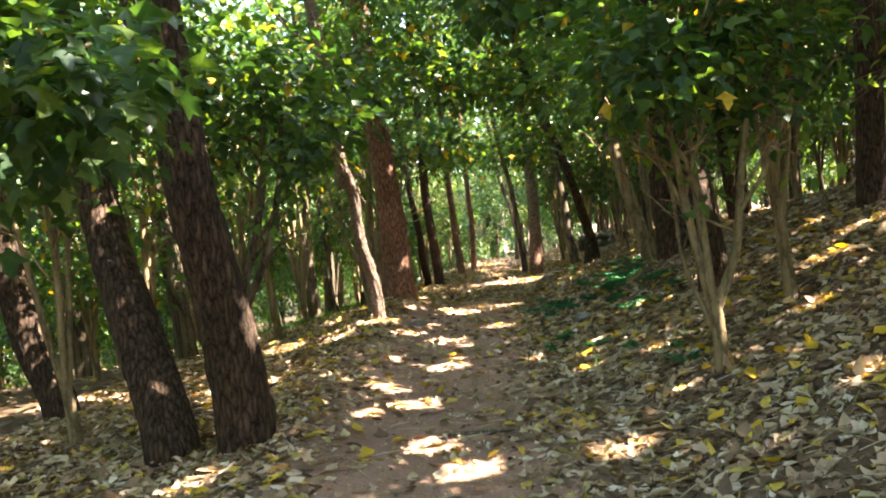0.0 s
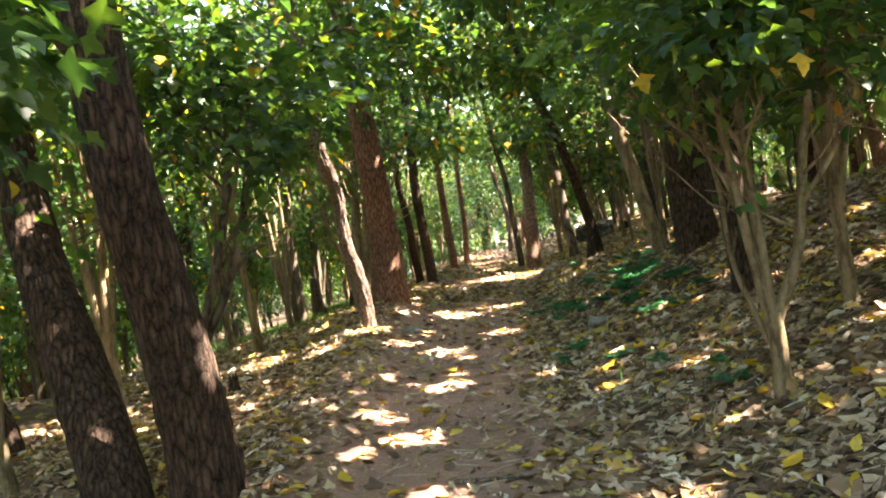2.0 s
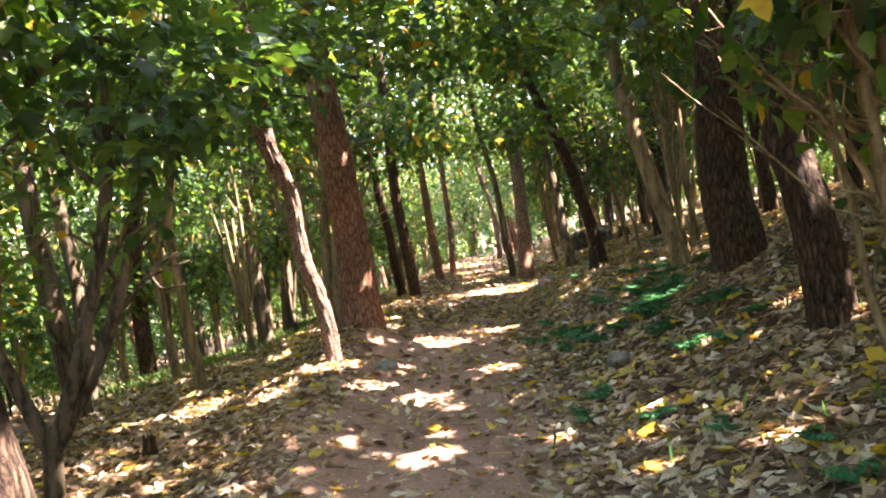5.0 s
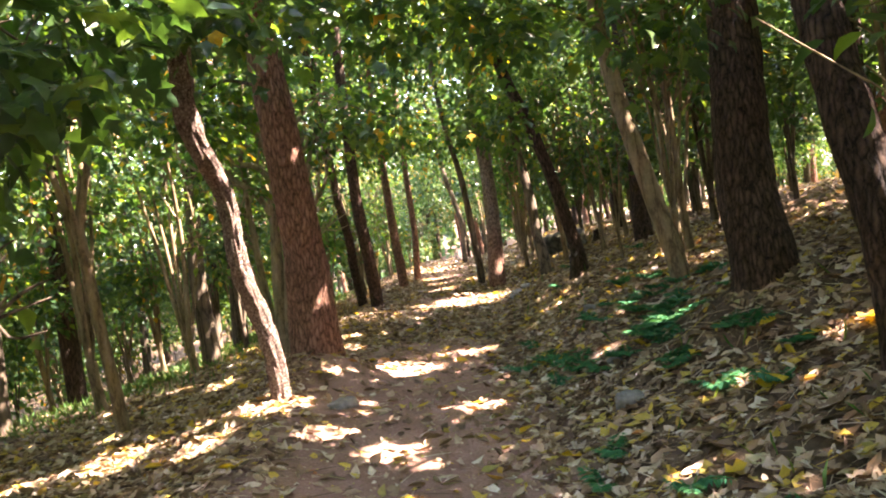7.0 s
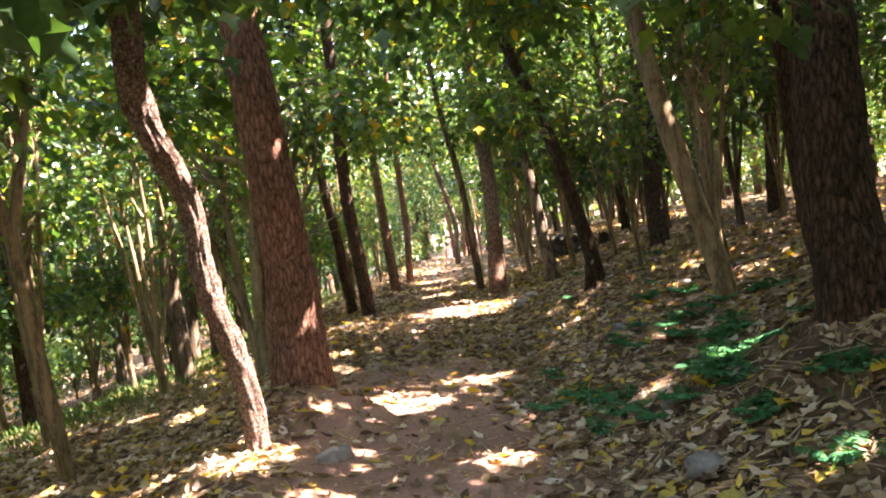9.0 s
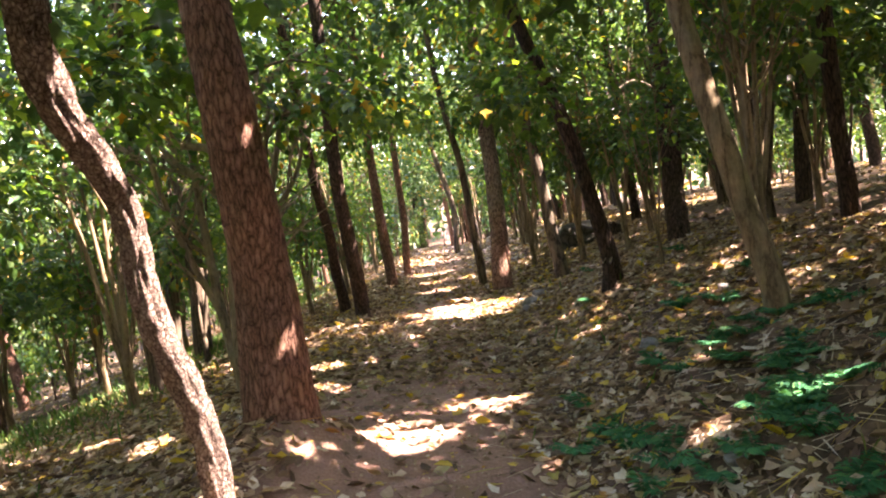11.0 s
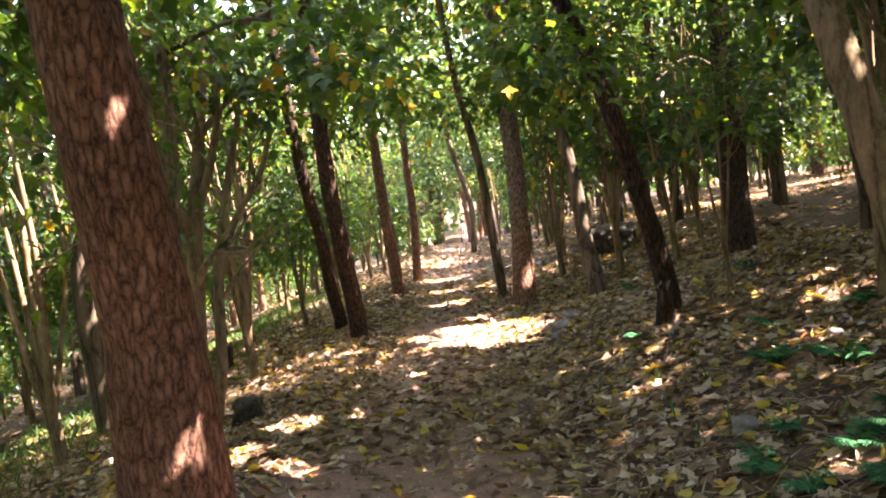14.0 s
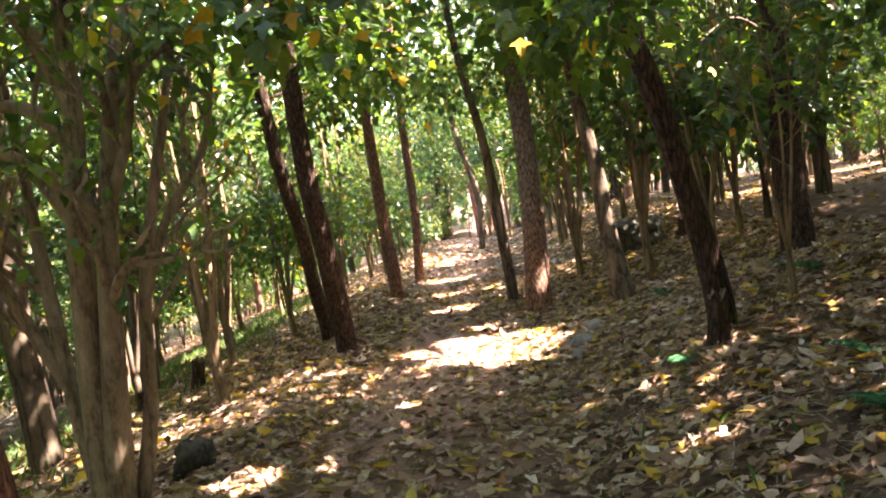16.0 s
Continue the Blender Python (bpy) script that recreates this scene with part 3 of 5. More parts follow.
TREES = [
    # name, depth, (x, z) pairs, radii, height, bark, ridge, low crown half-width, label
    ("pine_tree", 5.02, [(-1.45, 5.02, 0.28), (-1.52, 4.97, 1.12), (-1.63, 4.88, 1.96), (-1.69, 4.84, 2.8)], [0.21, 0.184, 0.165, 0.147], 8, PINE_DARK, 0.012, 0.9, "thick leaning pine with dark furrowed brown bark"),
    ("pine_tree", 5.28, [(-2.08, 5.28, 0.12), (-2.32, 5.5, 0.9), (-2.57, 5.68, 1.65), (-2.72, 5.83, 2.39)], [0.2, 0.178, 0.156, 0.136], 8, PINE_DARK, 0.012, 1.0, "leaning pine with very dark bark beside its twin"),
    ("pine_tree", 7.0, [(-3.8, 0.1), (-4.05, 0.85), (-4.17, 1.52)], [0.17, 0.155, 0.14], 8, PINE_DARK, 0.0, 1.4, "dark leaning trunk standing back in the shade"),
    ("pine_tree", 9.87, [(-0.96, 9.87, 0.42), (-1.01, 9.81, 0.97), (-1.11, 9.62, 1.51), (-1.12, 9.45, 2.06), (-1.22, 9.05, 2.56), (-1.19, 8.84, 3.1), (-1.26, 8.7, 3.7)], [0.09, 0.08, 0.077, 0.076, 0.079, 0.076, 0.072], 7, PINE_GREY, 0.017, 0.8, "crooked slim tree with pale flaking sunlit bark"),
    ("pine_tree", 10.99, [(-0.75, 10.99, 0.55), (-0.75, 10.94, 1.57), (-0.82, 10.85, 2.6), (-0.91, 10.92, 3.63)], [0.26, 0.196, 0.176, 0.156], 9, PINE_RED, 0.012, 0.9, "thick pine with reddish plated bark at the path edge"),
    ("pine_tree", 17.47, [(-0.24, 17.47, 0.12), (-0.3, 17.15, 1.15), (-0.38, 16.8, 2.16), (-0.38, 16.47, 3.17)], [0.125, 0.112, 0.1, 0.09], 8, PINE_DARK, 0.006, 1.2, "slim leaning pine with dark reddish bark"),
    ("pine_tree", 18.63, [(-0.55, 18.63, 0.06), (-0.62, 18.3, 0.75), (-0.64, 17.97, 1.4), (-0.73, 17.65, 2.06)], [0.1, 0.089, 0.084, 0.08], 7, PINE_DARK, 0.0, 1.1, "thin leaning pine beside a larger one"),
    ("pine_tree", 21.0, [(0.36, 0.07), (0.27, 1.28), (0.2, 2.64)], [0.125, 0.108, 0.09], 8, PINE_RED, 0.0, 1.2, "slim brown pine at the path edge"),
    ("pine_tree", 23.2, [(0.79, 0.0), (0.84, 1.29), (0.80, 2.4)], [0.097, 0.086, 0.08], 8, PINE_RED, 0.0, 1.2, "slim upright brown pine at the path edge"),
    ("pine_tree", 18.63, [(2.22, 18.63, 0.12), (2.29, 18.85, 1.27), (2.31, 19.07, 2.39), (2.27, 19.27, 3.52)], [0.18, 0.155, 0.142, 0.13], 8, PINE_TWO, 0.008, 1.0, "slim pine with grey upper and reddish lower bark"),
    ("slim_tree", 19.6, [(2.03, 0.08), (1.94, 1.18), (1.82, 2.4), (1.61, 3.44)], [0.085, 0.078, 0.064, 0.056], 7, SMOOTH_DARK, 0.0, 1.0, "thin curved brown tree at the path edge"),
    ("slim_tree", 17.34, [(2.98, 17.34, 0.32), (2.92, 17.55, 1.09), (2.88, 17.75, 1.9), (2.79, 17.94, 2.7)], [0.118, 0.103, 0.092, 0.08], 7, SMOOTH_DARK, 0.004, 1.1, "curved brown tree with a sunlit upper stem"),
    ("pine_tree", 14.69, [(2.94, 14.69, 0.57), (2.72, 14.66, 1.67), (2.39, 14.59, 2.77), (1.97, 14.56, 3.86)], [0.115, 0.092, 0.085, 0.078], 7, PINE_DARK, 0.004, 1.0, "strongly leaning dark tree above the path"),
    ("slim_tree", 29.0, [(2.7, -0.15), (2.75, 0.96), (2.23, 3.3)], [0.092, 0.09, 0.076], 8, SMOOTH_DARK, 0.0, 1.4, "thin crooked tree far along the path"),
    ("pine_tree", 16.51, [(4.6, 16.51, 0.83), (4.66, 16.73, 1.59), (4.74, 16.88, 2.34), (4.74, 17.0, 3.1)], [0.175, 0.16, 0.152, 0.145], 8, PINE_DARK, 0.008, 1.2, "dark upright pine on the bank"),
    ("slim_tree", 21.5, [(5.83, 0.8), (5.75, 1.98), (5.6, 3.2)], [0.113, 0.092, 0.08], 8, PINE_DARK, 0.0, 1.3, "slim dark tree up on the bank"),
    ("pine_tree", 9.1, [(2.86, 9.1, 1.0), (2.83, 9.23, 1.65), (2.86, 9.29, 2.29), (2.93, 9.4, 2.93)], [0.25, 0.217, 0.202, 0.187], 9, PINE_DARK, 0.014, 0.9, "thick pine with dark deeply plated bark on the bank"),
    ("pine_tree", 7.25, [(2.62, 7.25, 0.76), (2.58, 7.3, 1.4), (2.52, 7.45, 2.0), (2.5, 7.6, 2.58)], [0.155, 0.142, 0.13, 0.12], 8, PINE_DARK, 0.012, 0.9, "leaning pine with dark grey cracked bark on the bank"),
    ("slim_tree", 11.27, [(3.08, 11.27, 0.77), (2.95, 11.4, 1.52), (2.79, 11.49, 2.26), (2.7, 11.7, 3.0)], [0.108, 0.1, 0.096, 0.09], 6, SMOOTH, 0.0, 1.0, "slanting tree with smooth grey-brown bark"),
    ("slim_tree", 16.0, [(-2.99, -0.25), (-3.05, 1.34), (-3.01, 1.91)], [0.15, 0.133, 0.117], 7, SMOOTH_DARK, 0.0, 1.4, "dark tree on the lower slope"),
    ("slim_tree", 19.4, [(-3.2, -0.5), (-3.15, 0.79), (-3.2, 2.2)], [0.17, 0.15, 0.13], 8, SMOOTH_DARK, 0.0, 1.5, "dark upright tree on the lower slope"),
    ("pine_tree", 13.59, [(5.34, 1.26), (5.24, 2.18)], [0.11, 0.095], 8, PINE_DARK, 0.0, 1.3, "dark pine high on the bank"),
    ("pine_tree", 16.68, [(6.73, 1.39), (6.77, 2.66)], [0.132, 0.114], 8, PINE_DARK, 0.0, 1.4, "dark pine high on the bank"),
    ("pine_tree", 7.45, [(4.34, 1.44), (4.37, 2.33)], [0.15, 0.131], 8, PINE_DARK, 0.0, 1.3, "dark pine standing high on the bank"),
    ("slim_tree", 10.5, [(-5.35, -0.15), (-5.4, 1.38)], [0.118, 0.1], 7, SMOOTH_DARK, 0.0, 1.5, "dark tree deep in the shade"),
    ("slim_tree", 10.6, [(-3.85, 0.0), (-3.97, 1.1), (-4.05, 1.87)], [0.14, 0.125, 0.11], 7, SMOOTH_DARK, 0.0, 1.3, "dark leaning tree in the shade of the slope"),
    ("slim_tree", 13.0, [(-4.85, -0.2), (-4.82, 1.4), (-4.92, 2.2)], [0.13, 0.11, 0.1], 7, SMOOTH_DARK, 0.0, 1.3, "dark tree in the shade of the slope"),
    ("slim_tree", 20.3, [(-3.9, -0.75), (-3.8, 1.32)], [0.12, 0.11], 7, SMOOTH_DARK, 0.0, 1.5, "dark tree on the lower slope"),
]
# unseen pines added beside and behind the walk, whose crowns shade path and bank
for x0, y0, lean in ((7.0, 2.2, -0.05), (8.6, 0.4, -0.06), (6.6, -1.4, -0.05), (9.0, 3.6, -0.06), (6.2, 5.2, -0.08), (2.7, 1.6, -0.05), (-2.6, 0.6, 0.03), (3.0, -2.0, -0.04), (-2.3, -3.2, 0.02), (2.4, -5.5, -0.05), (5.0, 0.0, -0.06), (4.6, 3.2, -0.05), (-3.6, 2.4, -0.04)):
    TREES.append(("pine_tree", y0, [(x0, 0.0), (x0 + lean * 3, float(ground_z(x0, y0)) + 3.0)], [0.15, 0.12], 8.5, PINE_DARK, 0.0, 1.2, "tall dark-barked pine added out of view for shade"))
taken, standing = [], []
for name, y, xz, radii, top, mat, ridge, half, label in TREES:
    x0 = xz[0][0]
    xz = [(x0, y, float(ground_z(x0, y)) + 0.01)] + xz[1:]
    pts = line_up(xz, y, top)
    rad = taper(radii, len(pts), radii[-1] * 0.5)
    tx, _, tz = pts[-1]
    g0 = xz[0][2]
    ty = pts[-1][1]
    mx = float(np.interp(g0 + 3.3, [p[2] for p in pts], [p[0] for p in pts]))
    low = [(mx + rng.uniform(-0.5, 0.5), y + rng.uniform(-0.3, 0.8), g0 + (3.9 if y < 12 else 3.45) + rng.uniform(-0.2, 0.4), half, half, 0.65, 50 if y < 12 else 64),
           (mx + rng.uniform(-0.7, 0.7), y + rng.uniform(-0.3, 0.8), g0 + 5.0, half * 1.3, half * 1.3, 0.7, 45)]
    high = [(tx, ty, tz - 0.9, 2.0, 2.0, 1.3, 84)]
    grown = tree(name, pts, rad, mat, label, group="trees along the path", ridge=ridge, sides=54 if ridge > 0.01 else 24 if ridge else 10, step=0.034 if ridge > 0.01 else 0.06 if ridge else 0.2, lobes=low, upper=high, twigs=24)
    taken.append((x0, y))
    standing.append((grown, np.array(pts)))


# saplings with several stems that spread like a vase
def sapling(name, x, y, stems, height, label, low=2.0, half=0.8, bunches=60, base_r=0.05, mat=SMOOTH, bole=0.4, lean=-0.08, upper=False, leaf=0.12, twigs=20, material_leaf=None, far=False):
    z = float(ground_z(x, y)) + 0.01
    fork = np.array([x + lean * bole, y, z + bole])
    forks, lobes = [], []
    for k in range(stems):
        a = 2 * np.pi * (k + rng.uniform(-0.25, 0.25)) / stems
        out = rng.uniform(0.25, 0.5) * height * 0.3
        m = fork + np.array([math.cos(a) * out * 0.45, math.sin(a) * out * 0.45, (height - bole) * 0.45]) + rng.normal(0, 0.05, 3)
        e = fork + np.array([math.cos(a) * out + lean * height * 0.5, math.sin(a) * out, height - bole])
        q = fork * 0.7 + m * 0.3 + np.array([math.cos(a), math.sin(a), 0]) * out * 0.04
        r = base_r * rng.uniform(0.45, 0.7)
        forks.append(([fork - np.array([0, 0, 0.06]), q, m, e], [r * 1.1, r, r * 0.75, r * 0.3]))
        lobes.append((e[0], e[1], z + low + rng.uniform(0.2, 1.0), half * rng.uniform(0.7, 1.1), half * rng.uniform(0.7, 1.1), 0.5, max(int(bunches * (1.0 if far else 0.5)) // stems, 3)))
    high = [(x + lean * height, y, z + height + 0.8, 1.4, 1.4, 0.9, 40)] if upper else []
    return tree(name, [(x, y, z), tuple((np.array([x, y, z]) + fork) / 2), tuple(fork)], [base_r * 1.25, base_r, base_r * 1.05], mat, label, category="sapling", group="saplings in the understorey", lobes=lobes, upper=high, limbs=0, twigs=twigs, forks=forks, leaf=leaf, step=0.1, material_leaf=material_leaf, far=far)


for x, y, stems, h, low, half, bunches, r, bole, label in [
    (-1.5, 16.75, 6, 3.4, 2.3, 0.6, 40, 0.06, 0.45, "many-stemmed sapling with slender branching stems"),
    (-3.42, 8.4, 5, 3.6, 2.4, 0.8, 50, 0.06, 0.5, "pale branching sapling behind dark trunks"),
    (3.36, 11.85, 5, 3.4, 2.3, 0.7, 40, 0.045, 0.7, "twiggy sapling behind a slanting tree"),
    (3.68, 14.95, 3, 2.6, 1.8, 0.5, 20, 0.025, 0.4, "thin twiggy sapling on the bank"),
    (2.77, 5.96, 7, 3.4, 2.5, 0.7, 36, 0.045, 0.6, "spreading sapling with thin tan branches on the bank"),
    (-2.52, 10.6, 4, 3.8, 2.5, 0.8, 60, 0.05, 1.9, "forked sapling with a tall tan stem"),
    (-2.0, 19.4, 5, 3.4, 2.2, 0.8, 60, 0.055, 0.5, "vase-shaped sapling on the slope edge"),
    (-2.9, 14.6, 5, 3.6, 2.0, 0.9, 70, 0.06, 0.4, "many-stemmed sapling on the lower slope"),
    (-3.4, 12.4, 4, 3.8, 2.0, 0.9, 70, 0.06, 0.6, "many-stemmed sapling on the lower slope"),
    (3.9, 12.9, 4, 3.6, 2.4, 0.9, 60, 0.05, 0.5, "thin-branched sapling beside a slanting tree"),
    (3.6, 18.2, 5, 3.6, 2.3, 0.9, 60, 0.05, 0.5, "many-stemmed sapling on the bank"),
    (3.09, 19.74, 6, 3.4, 2.2, 0.8, 50, 0.05, 0.35, "vase-shaped sapling beside the path"),
    (3.9, 24.5, 5, 3.8, 2.2, 1.0, 60, 0.05, 0.5, "many-stemmed sapling on the bank"),
    (-0.6, 22.5, 5, 3.6, 2.0, 0.9, 60, 0.05, 0.4, "many-stemmed sapling at the slope edge"),
    (0.1, 26.5, 5, 3.6, 2.0, 1.0, 60, 0.05, 0.4, "many-stemmed sapling at the slope edge"),
    (5.0, 10.4, 5, 3.6, 2.2, 0.9, 60, 0.05, 0.5, "many-stemmed sapling up on the bank"),
    (-3.1, 5.9, 4, 3.2, 2.1, 0.9, 70, 0.045, 0.4, "leafy sapling standing behind a dark trunk"),
]:
    grown = sapling("sapling", x, y, stems, h, label, low, half, bunches, r, bole=bole)
    taken.append((x, y))
    z = float(ground_z(x, y))
    standing.append((grown, np.array([(x, y, z), (x - 0.1, y, z + 1.2), (x - 0.25, y, z + 3.2)])))

# a stout shrub tree whose stems part at the ground
z = float(ground_z(-1.4, 13.6))
grown = tree("shrub_tree", [(-1.44, 13.62, z), (-1.41, 13.6, 1.28), (-1.36, 13.6, 1.96), (-1.31, 13.62, 2.52), (-1.29, 13.65, 3.3), (-1.3, 13.7, 4.2)], [0.1, 0.076, 0.068, 0.06, 0.048, 0.024], SMOOTH_PALE, "stout many-stemmed shrub tree with pale smooth stems", "shrub", step=0.08, twigs=30, limbs=6, sides=14,
             lobes=[(-1.5, 13.5, 3.4, 0.8, 0.8, 0.5, 14), (-1.9, 13.7, 3.1, 0.6, 0.7, 0.5, 12), (-0.9, 13.9, 3.3, 0.6, 0.7, 0.5, 12), (-1.3, 13.7, 4.2, 1.0, 1.0, 0.6, 20)],
             forks=[([(-1.36, 13.58, z), (-1.25, 13.55, 1.26), (-1.18, 13.55, 1.88), (-1.1, 13.6, 2.44), (-0.95, 13.7, 3.4)], [0.09, 0.07, 0.06, 0.05, 0.024]), ([(-1.3, 13.7, z), (-1.17, 13.75, 0.7), (-1.12, 13.8, 1.4), (-0.98, 13.85, 2.1), (-0.75, 13.9, 3.0)], [0.055, 0.046, 0.042, 0.036, 0.018]),
                    ([(-1.5, 13.7, z), (-1.62, 13.75, 0.9), (-1.7, 13.8, 1.8), (-1.75, 13.8, 2.9)], [0.06, 0.05, 0.042, 0.02]), ([(-1.33, 13.6, 2.4), (-1.52, 13.55, 2.62), (-1.75, 13.5, 2.66), (-2.0, 13.5, 2.85)], [0.046, 0.04, 0.034, 0.016]),
                    ([(-1.36, 13.6, 1.9), (-1.6, 13.6, 2.3), (-1.85, 13.6, 2.5), (-2.1, 13.7, 2.9)], [0.046, 0.04, 0.032, 0.016]), ([(-1.3, 13.6, 2.6), (-1.42, 13.6, 2.9), (-1.62, 13.55, 3.4)], [0.044, 0.036, 0.018]), ([(-1.15, 13.55, 2.0), (-0.98, 13.5, 2.4), (-0.85, 13.5, 3.0)], [0.04, 0.03, 0.014]),
                    ([(-1.34, 13.6, 2.9), (-1.55, 13.5, 3.2), (-1.6, 13.45, 3.7)], [0.04, 0.034, 0.016]), ([(-1.62, 13.75, 0.9), (-1.85, 13.7, 1.5), (-2.05, 13.6, 2.3), (-2.1, 13.5, 3.0)], [0.04, 0.036, 0.03, 0.014]), ([(-1.12, 13.8, 1.4), (-0.95, 13.9, 1.9), (-0.7, 14.0, 2.3), (-0.55, 14.1, 3.0)], [0.034, 0.03, 0.024, 0.012])])
taken.append((-1.4, 13.6))
standing.append((grown, np.array([(-1.4, 13.6, z), (-1.35, 13.6, 2.0), (-1.29, 13.6, 3.4)])))

# a thin-stemmed sapling on the bank
z = float(ground_z(1.88, 5.2))
grown = tree("bank_sapling", [(1.9, 5.2, z), (1.9, 5.2, z + 0.25), (1.87, 5.2, z + 0.5)], [0.058, 0.05, 0.052], SMOOTH, "forked sapling with thin smooth tan stems on the bank", "sapling", step=0.08, limbs=0, twigs=26, sides=12,
             forks=[([(1.87, 5.2, z + 0.42), (1.77, 5.2, z + 0.95), (1.68, 5.18, z + 1.5), (1.55, 5.15, z + 2.3)], [0.036, 0.03, 0.025, 0.01]), ([(1.87, 5.2, z + 0.44), (1.84, 5.22, z + 1.0), (1.80, 5.25, z + 1.7), (1.76, 5.3, z + 2.6)], [0.04, 0.034, 0.028, 0.01]),
                    ([(1.88, 5.2, z + 0.40), (2.06, 5.2, z + 0.85), (2.13, 5.22, z + 1.3), (2.3, 5.25, z + 2.2)], [0.038, 0.032, 0.027, 0.01]), ([(1.87, 5.25, z + 0.3), (1.72, 5.32, z + 0.8), (1.7, 5.4, z + 1.3), (1.5, 5.5, z + 2.0)], [0.02, 0.017, 0.014, 0.006]),
                    ([(1.83, 5.22, z + 1.2), (1.72, 5.1, z + 1.5), (1.5, 5.0, z + 1.75)], [0.018, 0.014, 0.006]), ([(2.1, 5.2, z + 1.1), (2.3, 5.1, z + 1.45), (2.45, 5.05, z + 1.9)], [0.018, 0.014, 0.006]), ([(1.75, 5.2, z + 1.1), (1.6, 5.25, z + 1.45), (1.38, 5.3, z + 1.7)], [0.016, 0.012, 0.005])],
             lobes=[(1.55, 5.2, 2.75, 0.6, 0.6, 0.4, 30), (2.2, 5.3, 2.7, 0.6, 0.6, 0.45, 30), (1.8, 5.5, 3.2, 0.8, 0.7, 0.4, 30)])
taken.append((1.88, 5.2))
standing.append((grown, np.array([(1.9, 5.2, z), (1.84, 5.2, z + 1.0), (1.76, 5.2, z + 2.6)])))

# a sapling that parts low down into bent dark stems
z = float(ground_z(-1.98, 6.4))
grown = tree("bent_sapling", [(-1.98, 6.4, z), (-1.99, 6.4, z + 0.3), (-1.96, 6.4, 0.8)], [0.055, 0.05, 0.05], SMOOTH_DARK, "sapling with bent dark stems and broad leaves", "sapling", step=0.08, limbs=0, twigs=24, sides=12,
             forks=[([(-1.96, 6.4, 0.72), (-1.76, 6.4, 1.22), (-1.62, 6.42, 1.67), (-1.53, 6.45, 2.09), (-1.5, 6.55, 2.9)], [0.045, 0.036, 0.033, 0.03, 0.012]), ([(-1.95, 6.4, 0.74), (-1.69, 6.5, 1.21), (-1.52, 6.55, 1.66), (-1.43, 6.6, 2.05), (-1.35, 6.7, 2.8)], [0.042, 0.036, 0.033, 0.03, 0.012]), ([(-1.96, 6.4, 0.7), (-2.09, 6.38, 1.07), (-2.2, 6.38, 1.4), (-2.24, 6.4, 1.8), (-2.4, 6.5, 2.7)], [0.044, 0.035, 0.032, 0.028, 0.012])], lobes=[(-1.95, 6.6, 3.3, 0.8, 0.7, 0.45, 20), (-2.6, 6.5, 3.0, 0.6, 0.6, 0.45, 14), (-1.6, 6.7, 3.2, 0.5, 0.6, 0.4, 12)])
taken.append((-1.98, 6.4))
standing.append((grown, np.array([(-1.98, 6.4, z), (-1.9, 6.4, 2.0), (-1.8, 6.4, 3.2)])))

